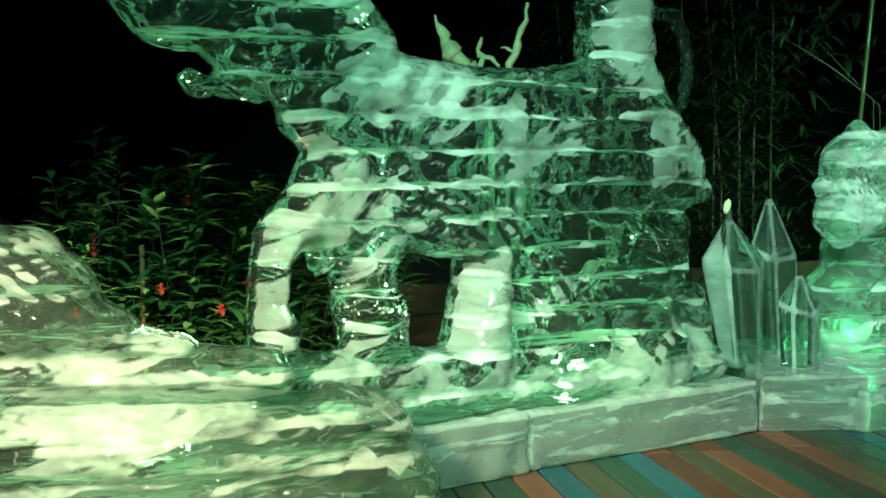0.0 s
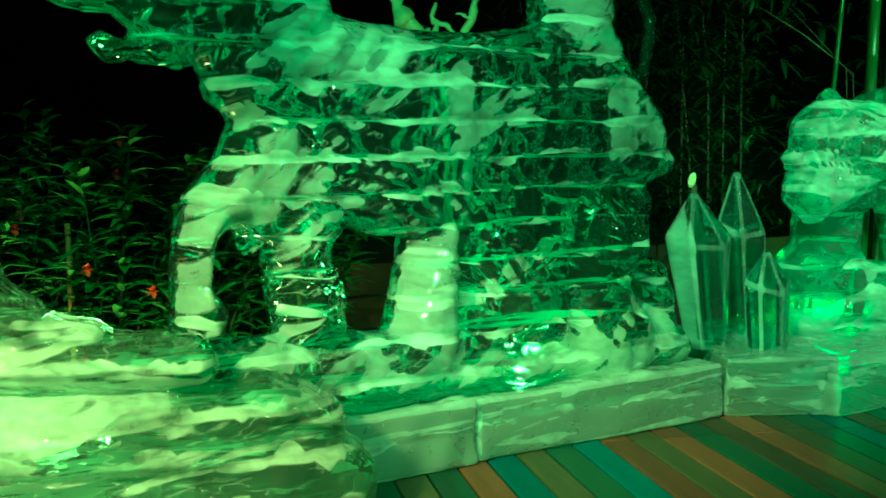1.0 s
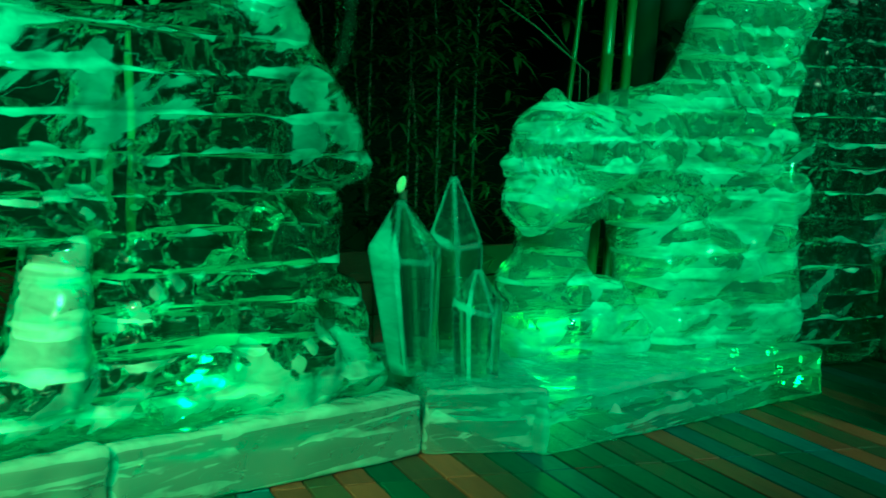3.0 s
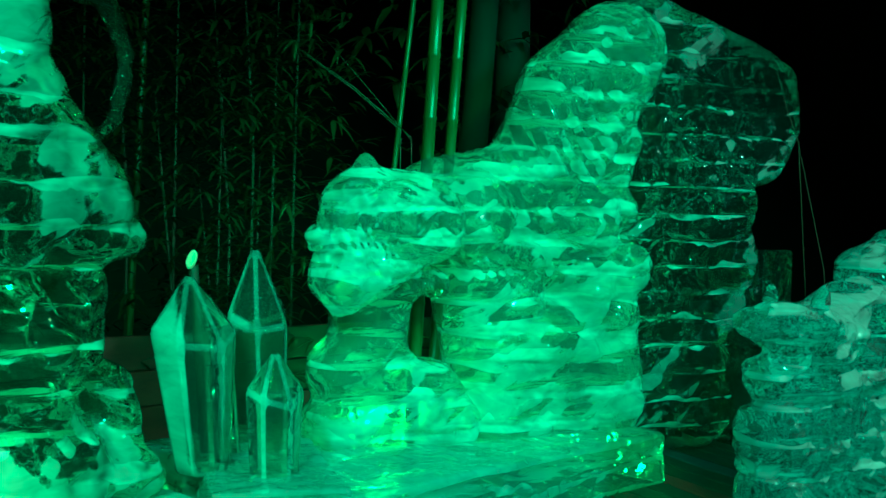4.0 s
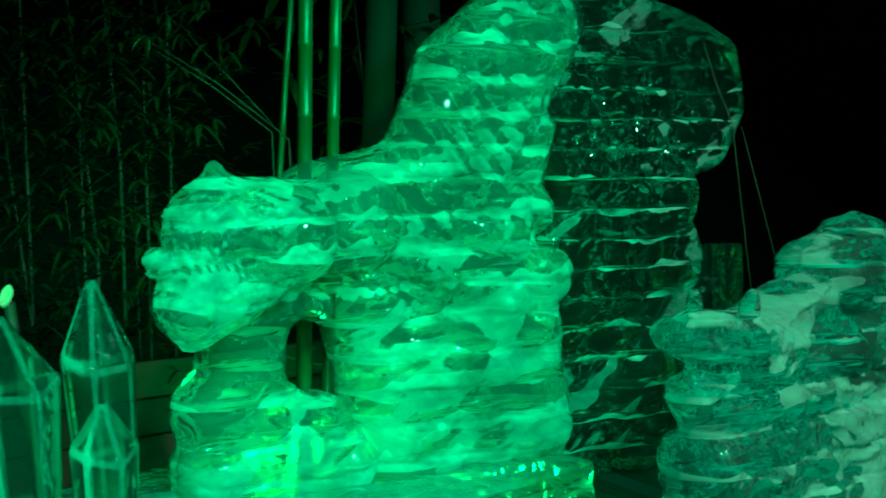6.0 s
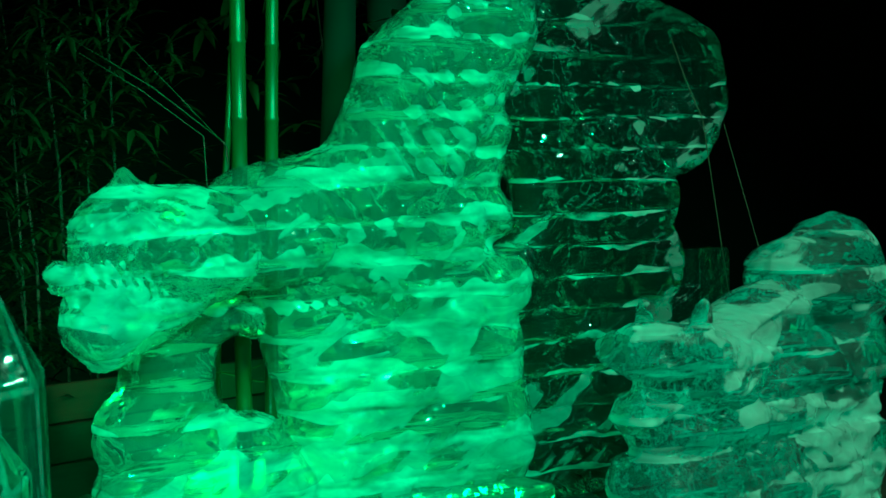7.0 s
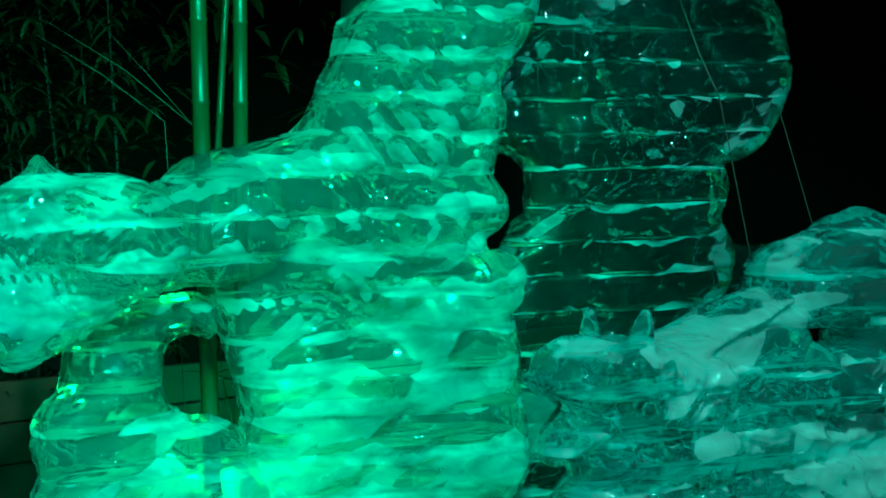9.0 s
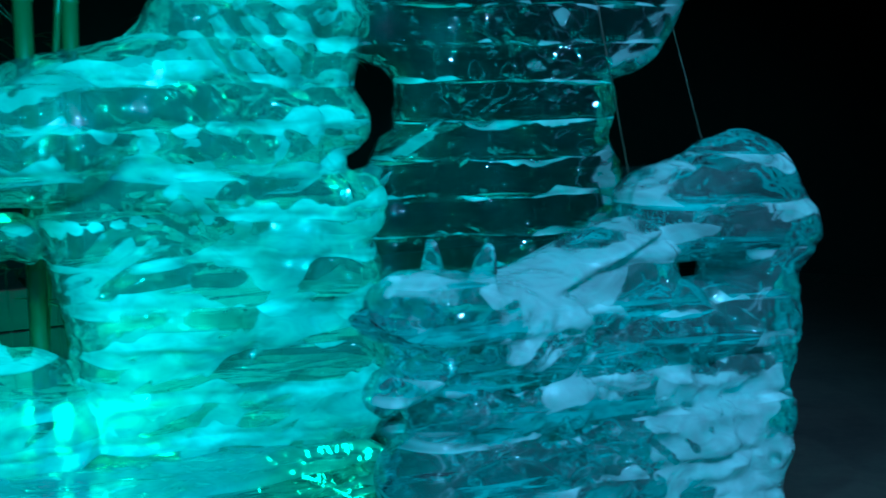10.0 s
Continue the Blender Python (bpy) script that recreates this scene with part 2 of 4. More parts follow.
class Sculpture:
    """A body cut out of stacked courses of ice: outlines of rounded bars in the plane u, z, each with its depth v."""

    def __init__(self, u0, u1, z0, z1, depth, cell=0.011):
        self.cell = cell
        self.axes = [np.arange(a, b, cell, dtype=np.float32) for a, b in ((u0, u1), (-depth, depth), (z0, z1))]
        self.u, self.z = np.meshgrid(self.axes[0], self.axes[2], indexing="ij")
        self.u3, self.v3, self.z3 = np.meshgrid(*self.axes, indexing="ij")
        self.field = np.full(self.u3.shape, 9.0, np.float32)
        self.clouds, self.uprights, self.strokes = [], [], []
        self.begin()

    def begin(self, v=0.0, thick=0.15, edge=0.12, melt=0.05):
        self.flat = np.full(self.u.shape, 9.0, np.float32)
        self.v, self.thick, self.edge, self.melt = v, thick, edge, melt

    def bar(self, u1, z1, r1, u2, z2, r2):
        du, dz = u2 - u1, z2 - z1
        t = np.clip(((self.u - u1) * du + (self.z - z1) * dz) / max(du * du + dz * dz, 1e-6), 0, 1)
        return np.hypot(self.u - u1 - t * du, self.z - z1 - t * dz) - (r1 + (r2 - r1) * t)

    def cap(self, *bar):
        d, k = self.bar(*bar), self.melt
        h = np.clip(0.5 + 0.5 * (self.flat - d) / k, 0, 1)
        self.flat = self.flat * (1 - h) + d * h - k * h * (1 - h)

    def cut(self, *bar):
        self.flat = np.maximum(self.flat, -self.bar(*bar))

    def lay(self):
        """Gives the outline so far its depth and adds it to the body."""
        d = self.flat[:, None, :]
        inside = np.clip(-d / self.edge, 0, 1)
        half = self.thick * np.sqrt(np.maximum(1 - (1 - inside) ** 2, 0))
        f = np.where(d < 0, np.abs(self.v3 - self.v) - half, np.hypot(np.abs(self.v3 - self.v), d))
        self.field = np.minimum(self.field, f.astype(np.float32))

    def feathers(self, u1, z1, u2, z2, reach, slope, pitch, deep):
        """Carved grooves at a slant over the ground near the line from u1, z1 to u2, z2."""
        self.strokes.append((u1, z1, u2, z2, reach, slope, pitch))
        near = np.clip(1 - np.maximum(self.bar(u1, z1, 0, u2, z2, 0), 0) / reach, 0, 1)
        c, s = math.cos(slope), math.sin(slope)
        along = self.u * c + self.z * s + 0.02 * np.sin(9 * (self.z * c - self.u * s))
        self.field += ((near * deep) * np.abs(np.sin(along * math.pi / pitch)))[:, None, :].astype(np.float32)

    def crumple(self, u1, z1, r1, u2, z2, r2, deep, size, seed):
        """Small lumps and hollows round the line from u1, z1 to u2, z2."""
        near = np.clip(1 - self.bar(u1, z1, r1, u2, z2, r2) / 0.06, 0, 1)[:, None, :]
        lumps = np.abs(wobble(self.u3, self.v3, self.z3, size, seed, 9)) - 0.45
        self.field += (deep * near * lumps).astype(np.float32)

    def cloud(self, u1, z1, r1, u2, z2, r2, amount=1.0):
        """Leaves the ice rough and white round the line from u1, z1 to u2, z2."""
        self.clouds.append((u1, z1, r1, u2, z2, r2, amount))

    def boss(self, u, v, z, r, flat=0.6):
        """A round knob."""
        d = np.sqrt((self.u3 - u) ** 2 + ((self.v3 - v) / flat) ** 2 + (self.z3 - z) ** 2) - r
        h = np.clip(0.5 + 0.5 * (self.field - d) / 0.02, 0, 1)
        self.field = (self.field * (1 - h) + d * h - 0.02 * h * (1 - h)).astype(np.float32)

    def dent(self, u, v, z, r, long=1.0, slope=0.0):
        """Hollows out an oval, long along its slope."""
        c, d = math.cos(slope), math.sin(slope)
        a, b = (self.u3 - u) * c + (self.z3 - z) * d, (self.z3 - z) * c - (self.u3 - u) * d
        self.field = np.maximum(self.field, r - np.sqrt((a / long) ** 2 + b ** 2 + (self.v3 - v) ** 2)).astype(np.float32)

    def course(self, k, courses, seed):
        first, step = courses
        return first + k * step + 0.006 * np.sin(3.1 * self.u3[:, :, 0] + k * 1.7 + seed) + 0.007 * np.sin(9 * self.u3[:, :, 0] + 9 * self.v3[:, :, 0] + k * 2.1)

    def finish(self, name, where, turn, mats, courses, seed, rough=0.012, groove=0.010, plain_back=0.0):
        u, v, z = self.u3, self.v3, self.z3
        self.field += rough * wobble(u, v, z, 0.17, seed) + 0.22 * rough * wobble(u, v, z * 1.4, 0.07, seed + 1)
        if courses:
            wave = (z - courses[0]) / courses[1] + 0.05 * np.sin(3.1 * u + seed)
            self.field += groove * np.exp(-((wave - np.round(wave)) * courses[1] / 0.013) ** 2)
        if courses:
            number = np.floor(wave)
            self.field += 0.7 * rough * np.sin(6.0 * u + 12.9 * np.sin(number * 4.7 + seed)) + 0.15 * rough * np.sin(17 * u - 7 * v + 31.0 * np.sin(number * 2.3))
        for axis in range(3):
            edge = [slice(None)] * 3
            for side in (0, -1):
                edge[axis] = side
                self.field[tuple(edge)] = np.maximum(self.field[tuple(edge)], 0.004)
        verts, quads = surface(self.field, self.axes, self.cell)
        index = np.zeros(len(quads), np.int32)
        if courses:
            low, high = self.axes[2][0], self.axes[2][-1]
            for k in range(int((high - courses[0]) / courses[1]) + 1):
                sheet = self.course(k, courses, seed)
                row = np.clip(((sheet - low) / self.cell).astype(int), 0, len(self.axes[2]) - 1)
                deep = np.take_along_axis(self.field, row[:, :, None], 2)[:, :, 0] < -0.010
                more, faces = flat_sheet(deep, self.axes, sheet)
                if len(faces):
                    quads = np.vstack([quads, faces + len(verts)])
                    verts = np.vstack([verts, more])
                    index = np.concatenate([index, np.ones(len(faces), np.int32)])
        for at, low, high in self.uprights:
            column = int((at - self.axes[0][0]) / self.cell)
            deep = (self.field[column] < -0.010) & (self.axes[2] > low) & (self.axes[2] < high)
            more, faces = flat_sheet(deep, self.axes[1:], np.full(deep.shape, at) + 0.006 * np.sin(17 * self.z3[column]))
            if len(faces):
                quads = np.vstack([quads, faces + len(verts)])
                verts = np.vstack([verts, more[:, [2, 0, 1]]])
                index = np.concatenate([index, np.ones(len(faces), np.int32)])
        mesh = bpy.data.meshes.new(name)
        mesh.from_pydata(verts.tolist(), [], quads.tolist())
        for mat in mats:
            mesh.materials.append(mat)
        mesh.polygons.foreach_set("material_index", index)
        mesh.polygons.foreach_set("use_smooth", np.ones(len(quads), bool))
        frost = np.zeros(len(verts))
        for u1, z1, r1, u2, z2, r2, amount in self.clouds:
            t = np.clip(((verts[:, 0] - u1) * (u2 - u1) + (verts[:, 2] - z1) * (z2 - z1)) / max((u2 - u1) ** 2 + (z2 - z1) ** 2, 1e-6), 0, 1)
            d = np.hypot(verts[:, 0] - u1 - t * (u2 - u1), verts[:, 2] - z1 - t * (z2 - z1)) / (r1 + (r2 - r1) * t)
            if amount > 0:
                frost = np.maximum(frost, amount * np.clip(1.6 - d, 0, 1))
            else:
                frost = frost + amount * np.clip(1.6 - d, 0, 1)
        frost -= plain_back * np.clip((verts[:, 1] + 0.02) / 0.04, 0, 1)
        for u1, z1, u2, z2, reach, slope, pitch in self.strokes:
            t = np.clip(((verts[:, 0] - u1) * (u2 - u1) + (verts[:, 2] - z1) * (z2 - z1)) / max((u2 - u1) ** 2 + (z2 - z1) ** 2, 1e-6), 0, 1)
            near = np.clip(1.2 - np.hypot(verts[:, 0] - u1 - t * (u2 - u1), verts[:, 2] - z1 - t * (z2 - z1)) / reach, 0, 1)
            c, d = math.cos(slope), math.sin(slope)
            along = verts[:, 0] * c + verts[:, 2] * d + 0.02 * np.sin(9 * (verts[:, 2] * c - verts[:, 0] * d))
            frost -= 0.9 * near * np.clip((np.abs(np.sin(along * math.pi / pitch)) - 0.70) / 0.3, 0, 1)
        mesh.attributes.new("frost", "FLOAT", "POINT").data.foreach_set("value", frost)
        mesh.update()
        ob = new(name, mesh)
        ob.matrix_world = pose(*where, 0, 0, turn)
        return ob


def surface(field, axes, cell):
    """The zero surface of a field as quads, one vertex in each cell that it crosses."""
    inside = field < 0
    n = [s - 1 for s in field.shape]
    total, count = np.zeros((*n, 3), np.float32), np.zeros(n, np.float32)
    corner = lambda i, j, k: (slice(i, i + n[0]), slice(j, j + n[1]), slice(k, k + n[2]))
    for axis in range(3):
        for p in (0, 1):
            for q in (0, 1):
                a = [0, 0, 0]
                a[(axis + 1) % 3], a[(axis + 2) % 3] = p, q
                b = list(a)
                b[axis] = 1
                fa, fb = field[corner(*a)], field[corner(*b)]
                cross = (fa < 0) != (fb < 0)
                t = np.where(cross, fa / np.where(cross, fa - fb, 1), 0)
                count += cross
                for c in range(3):
                    total[..., c] += np.where(cross, a[c] + (t if c == axis else 0), 0)
    used = count > 0
    number = np.full(n, -1, np.int64)
    number[used] = np.arange(used.sum())
    cells = np.argwhere(used)
    start = np.array([a[0] for a in axes])
    verts = start + (cells + total[used] / count[used][:, None]) * cell
    quads = []
    for axis in range(3):
        one, two = (axis + 1) % 3, (axis + 2) % 3
        lo, hi = [slice(1, -1)] * 3, [slice(1, -1)] * 3
        lo[axis], hi[axis] = slice(0, -1), slice(1, None)
        a, b = inside[tuple(lo)], inside[tuple(hi)]
        at = np.argwhere(a != b)
        flip = a[a != b]
        at[:, one] += 1
        at[:, two] += 1
        ring = []
        for p, q in ((0, 0), (1, 0), (1, 1), (0, 1)):
            c = at.copy()
            c[:, one] -= p
            c[:, two] -= q
            ring.append(number[c[:, 0], c[:, 1], c[:, 2]])
        ring = np.stack(ring, 1)
        ring[~flip] = ring[~flip][:, ::-1]
        quads.append(ring)
    return verts, np.vstack(quads)


def flat_sheet(mask, axes, height):
    full = mask[:-1, :-1] & mask[1:, :-1] & mask[:-1, 1:] & mask[1:, 1:]
    number = np.full(mask.shape, -1, np.int64)
    need = np.zeros(mask.shape, bool)
    for i, j in ((0, 0), (1, 0), (0, 1), (1, 1)):
        need[i:mask.shape[0] - 1 + i, j:mask.shape[1] - 1 + j] |= full
    number[need] = np.arange(need.sum())
    p = np.argwhere(need)
    verts = np.stack([axes[0][p[:, 0]], axes[1][p[:, 1]], height[need]], 1) if len(p) else np.zeros((0, 3))
    c = np.argwhere(full)
    faces = np.stack([number[c[:, 0], c[:, 1]], number[c[:, 0] + 1, c[:, 1]], number[c[:, 0] + 1, c[:, 1] + 1], number[c[:, 0], c[:, 1] + 1]], 1)
    return verts, faces


def link(name, bm, mat, parent=None, smooth=True):
    mesh = bpy.data.meshes.new(name)
    bm.to_mesh(mesh)
    bm.free()
    mesh.materials.append(mat)
    mesh.polygons.foreach_set("use_smooth", [smooth] * len(mesh.polygons))
    ob = new(name, mesh)
    ob.parent = parent
    return ob


def box(bm, x0, y0, z0, x1, y1, z1, bevel=0.0):
    made = bmesh.ops.create_cube(bm, size=1, matrix=Matrix.Translation(((x0 + x1) / 2, (y0 + y1) / 2, (z0 + z1) / 2)) @ Matrix.Diagonal((x1 - x0, y1 - y0, z1 - z0, 1)))
    if bevel:
        edges = list({e for v in made["verts"] for e in v.link_edges})
        bmesh.ops.bevel(bm, geom=edges, offset=bevel, segments=1, affect="EDGES")


def tube(bm, points, radii, sides=8):
    """A round tube along points."""
    rings = []
    for i, p in enumerate(points):
        p = Vector(p)
        way = (Vector(points[min(i + 1, len(points) - 1)]) - Vector(points[max(i - 1, 0)])).normalized()
        side = way.orthogonal().normalized() if i == 0 else (side - way * side.dot(way)).normalized()
        other = way.cross(side)
        rings.append([bm.verts.new(p + radii[i] * (math.cos(a) * side + math.sin(a) * other)) for a in (2 * math.pi * k / sides for k in range(sides))])
    for a, b in zip(rings, rings[1:]):
        for k in range(sides):
            bm.faces.new((a[k], a[(k + 1) % sides], b[(k + 1) % sides], b[k]))
    bm.faces.new(rings[0][::-1])
    bm.faces.new(rings[-1])


# ---- ground, deck, planter ----
bm = bmesh.new()
bmesh.ops.create_grid(bm, x_segments=40, y_segments=40, size=60)
for v in bm.verts:
    v.co.z = -0.05
tagged(link("ground", bm, SOIL), "dark bare soil around and under the deck", "ground", kind="structure")

# added ring, painted near-black to stand for the dark beyond the garden
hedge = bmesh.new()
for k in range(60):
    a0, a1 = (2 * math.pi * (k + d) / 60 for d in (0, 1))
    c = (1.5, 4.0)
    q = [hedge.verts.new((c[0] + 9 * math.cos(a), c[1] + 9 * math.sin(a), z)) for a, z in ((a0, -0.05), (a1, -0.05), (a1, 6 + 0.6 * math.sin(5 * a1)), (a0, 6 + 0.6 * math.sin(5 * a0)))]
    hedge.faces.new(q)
tagged(link("backdrop", hedge, NIGHT_DARK), "near-black ring added all round in place of the night darkness", "hedge", kind="structure")

bm = bmesh.new()
box(bm, -4.5, -1.2, -0.048, 4.9, 9.0, -0.034)
deck = tagged(link("floor", bm, SOIL, smooth=False), "deck of painted boards in mixed faded colours", "deck", kind="structure")

# ---- low crouching figure ----
s = Sculpture(-1.96, 0.21, 0.0, 1.08, 0.36)
s.begin(0.0, 0.24, 0.14)
s.cap(-1.523, 0.777, 0.23, -1.285, 0.755, 0.212)
s.cap(-1.295, 0.835, 0.122, -1.155, 0.764, 0.115)
s.cap(-1.155, 0.694, 0.126, -1.005, 0.633, 0.09)
s.cap(-1.005, 0.613, 0.054, -0.804, 0.59, 0.04)
s.cap(-1.492, 0.539, 0.107, -0.52, 0.487, 0.083)
s.lay()
s.begin(-0.02, 0.30, 0.12)
s.cap(-1.501, 0.352, 0.136, -0.378, 0.274, 0.14)
s.cap(-1.511, 0.166, 0.128, -0.266, 0.111, 0.133)
s.cap(-0.315, 0.363, 0.085, -0.13, 0.31, 0.061)
s.cap(-0.265, 0.202, 0.152, -0.111, 0.118, 0.135)
s.lay()
s.feathers(-1.563, 0.906, -1.165, 0.754, 0.2, 0.7, 0.05, 0.012)
tagged(s.finish("ice_sculpture", (0, 4.0, 0), 20, (ICE_LOW, JOINT), (0.10, 0.135), 5, plain_back=1.2), "crouching beast carved from cloudy stacked ice, standing on the deck", "ice sculpture", "ice sculptures")

# ---- rearing beast and its plinth ----
s = Sculpture(-1.66, 1.28, 0.2, 2.06, 0.24)
s.begin(0.0, 0.16, 0.10)
s.cap(-1.398, 1.778, 0.128, -1.277, 1.667, 0.129)
s.cap(-1.277, 1.667, 0.138, -1.005, 1.649, 0.152)
s.cap(-1.218, 1.443, 0.015, -1.177, 1.403, 0.02)
s.cap(-1.177, 1.403, 0.02, -0.986, 1.436, 0.074)
s.cap(-1.005, 1.608, 0.17, -0.645, 1.47, 0.196)
s.cap(-0.736, 1.347, 0.145, -0.467, 1.249, 0.256)
s.cap(-0.733, 1.693, 0.166, -0.554, 1.552, 0.1)
s.cap(-0.465, 1.391, 0.15, 0.113, 1.358, 0.147)
s.cap(0.113, 1.358, 0.147, 0.72, 1.415, 0.163)
s.cap(-0.608, 1.076, 0.207, -0.11, 1.093, 0.281)
s.cap(-0.169, 1.112, 0.299, 0.526, 1.131, 0.332)
s.cap(0.719, 1.355, 0.193, 0.931, 1.127, 0.192)
s.cap(0.89, 1.05, 0.115, 1.105, 1.04, 0.075)
s.cap(0.672, 1.952, 0.142, 0.675, 1.607, 0.135)
s.cap(-0.829, 0.892, 0.143, -0.658, 1.075, 0.15)
s.cap(-0.91, 0.811, 0.082, -0.932, 0.55, 0.078)
s.cap(-0.56, 0.876, 0.131, -0.524, 0.516, 0.108)
s.cap(-0.014, 0.853, 0.083, -0.059, 0.464, 0.126)
s.cap(0.34, 0.729, 0.237, 0.335, 0.42, 0.241)
s.cap(0.673, 0.614, 0.156, 0.815, 0.349, 0.228)
s.cap(0.946, 0.907, 0.076, 0.941, 0.698, 0.076)
s.cap(1.065, 0.59, 0.067, 1.117, 0.314, 0.092)
s.cap(-0.922, 0.41, 0.116, 1.166, 0.286, 0.101)
s.cap(0.32, 0.88, 0.20, 0.52, 0.80, 0.10)
s.cap(0.77, 0.86, 0.06, 0.85, 0.62, 0.10)
s.cut(-0.82, 0.80, 0.062, -0.83, 0.70, 0.068)
s.cut(-0.42, 0.775, 0.042, -0.38, 0.545, 0.018)
s.cut(-0.25, 0.745, 0.040, -0.375, 0.545, 0.018)
s.cut(-0.34, 0.765, 0.050, -0.37, 0.62, 0.040)
s.cut(0.66, 0.865, 0.040, 0.65, 0.77, 0.025)
s.cap(-0.883, 0.311, 0.109, 0.254, 0.3, 0.099)
s.lay()
s.begin(0.06, 0.032, 0.032, 0.01)
s.cap(0.788, 1.81, 0.032, 1.105, 1.783, 0.035)
s.cap(1.105, 1.783, 0.035, 1.19, 1.622, 0.031)
s.cap(1.19, 1.622, 0.031, 1.155, 1.41, 0.025)
s.cap(1.155, 1.41, 0.025, 1.044, 1.319, 0.02)
s.lay()
s.boss(0.80, -0.12, 1.130, 0.095)
s.feathers(-1.046, 1.598, -0.705, 1.49, 0.12, 1.9, 0.075, 0.016)
s.feathers(-0.584, 1.471, -0.315, 1.413, 0.14, 2.3, 0.11, 0.012)
s.feathers(-0.736, 1.276, -0.427, 1.199, 0.1, 1.1, 0.08, 0.016)
s.feathers(0.293, 1.39, 0.579, 1.333, 0.08, 1, 0.07, 0.014)
s.feathers(0.054, 0.784, 0.906, 0.469, 0.25, 0.8, 0.08, 0.014)
s.cloud(-0.604, 1.511, 0.123, -0.245, 1.414, 0.125)
s.cloud(-0.044, 0.783, 0.058, -0.058, 0.504, 0.106)
s.cloud(0.014, 1.356, 0.049, 0.017, 0.884, 0.049, 0.8)
s.cloud(-0.849, 0.992, 0.111, -0.931, 0.61, 0.082, 0.7)
s.cloud(-0.975, 1.629, 0.092, -0.653, 1.602, 0.095, 0.4)
s.cloud(0.677, 1.738, 0.123, 0.674, 1.586, 0.122, 0.7)
s.cloud(-0.813, 0.412, 0.055, 1.155, 0.266, 0.062, 0.8)
s.cloud(-0.609, 1.026, 0.094, -0.169, 1.082, 0.077, 0.5)
s.cloud(-0.60, 1.46, 0.11, -0.28, 1.43, 0.08, 1.5)
s.cloud(0.77, 1.13, 0.07, 0.79, 1.13, 0.07, 1.3)
s.cloud(-0.12, 0.74, 0.05, -0.13, 0.52, 0.09, 1.2)
s.cloud(-0.80, 1.15, 0.30, -0.10, 1.10, 0.30, 0.45)
s.cloud(-1.45, 1.70, 0.25, -1.00, 1.62, 0.20, -0.2)
s.cloud(0.80, 1.30, 0.08, 1.08, 1.06, 0.08, 0.7)
s.cloud(0.95, 0.50, 0.08, 1.08, 0.30, 0.10, 0.9)
s.cloud(0.35, 0.95, 0.25, 0.75, 0.90, 0.25, -0.35)
s.uprights.append((0.095, 0.42, 1.39))
s.feathers(-0.39, 0.978, 0.186, 0.936, 0.2, 1.2, 0.06, 0.012)
BEAST = tagged(s.finish("ice_sculpture", (0.217, 4.60, 0), 39, (ICE_BEAST, JOINT), (0.327, 0.125), 11, plain_back=1.6), "rearing horned beast carved from clear stacked ice on a plinth", "ice sculpture", "ice sculptures")




def plinth(u0, u1, depth, top, where, turn, seed, label, mat=ICE_BASE):
    s = Sculpture(u0 - 0.04, u1 + 0.04, -0.006, top + 0.04, depth / 2 + 0.04, 0.014)
    a = np.abs(s.u3 - (u0 + u1) / 2) - (u1 - u0) / 2 + 0.02
    b = np.abs(s.v3) - depth / 2 + 0.02
    c = s.z3 - top + 0.02
    out = np.sqrt(np.maximum(a, 0) ** 2 + np.maximum(b, 0) ** 2 + np.maximum(c, 0) ** 2) + np.minimum(np.maximum(np.maximum(a, b), c), 0) - 0.02
    s.field = out.astype(np.float32)
    s.cloud(u0, top, 0.016, u1, top, 0.016, 1.25)
    s.cloud(u0, 0.0, 0.012, u0, top, 0.012, 1.1)
    s.cloud(u1, 0.0, 0.012, u1, top, 0.012, 1.1)
    s.cloud(u0, 0.0, 0.010, u1, 0.0, 0.010, 1.0)
    return tagged(s.finish("ice_plinth", where, turn, (mat, JOINT), (top * 0.55, top), seed, 0.006, 0.005), label, "ice plinth", "ice plinths")


def beside(x, y, turn, v):
    a = radians(turn)
    return (x - v * math.sin(a), y + v * math.cos(a), 0)


plinth(-1.20, 0.0, 0.56, 0.23, beside(0.36, 4.49, 37, 0.26), 37, 21, "long frosted ice plinth block lying on the deck")
plinth(0.01, 1.25, 0.52, 0.225, beside(0.36, 4.49, 35, 0.26), 35, 22, "frosted rectangular ice plinth block lying on the deck")
plinth(0.0, 0.46, 0.95, 0.24, beside(1.38, 5.20, 1, 0.48), 1, 23, "ice plinth block under the three ice crystals", ICE_STEP)
plinth(0.0, 1.86, 1.25, 0.22, beside(1.83, 5.15, 34, 0.64), 34, 24, "long clear ice plinth under the winged lion", ICE_STEP)

# ---- winged lion ----
s = Sculpture(-1.28, 0.86, 0.20, 2.18, 0.60)
s.begin(-0.36, 0.15, 0.12)
s.cap(-0.99, 1.14, 0.140, -0.98, 0.97, 0.170)
s.cap(-0.965, 1.325, 0.022, -0.95, 1.24, 0.055)
s.cap(-0.96, 1.17, 0.125, -0.78, 1.16, 0.135)
s.cap(-0.98, 0.95, 0.150, -0.84, 0.98, 0.120)
s.cap(-1.08, 0.88, 0.090, -1.04, 0.83, 0.080)
s.cap(-0.83, 1.07, 0.150, -0.72, 1.10, 0.165)
s.lay()
s.begin(-0.17, 0.19, 0.14)
s.cap(-0.80, 1.08, 0.150, -0.41, 1.14, 0.180)
s.lay()
s.begin(0.0, 0.21, 0.15)
s.cap(-0.47, 1.18, 0.180, -0.14, 1.22, 0.205)
s.cap(-0.02, 1.22, 0.240, 0.22, 1.64, 0.265)
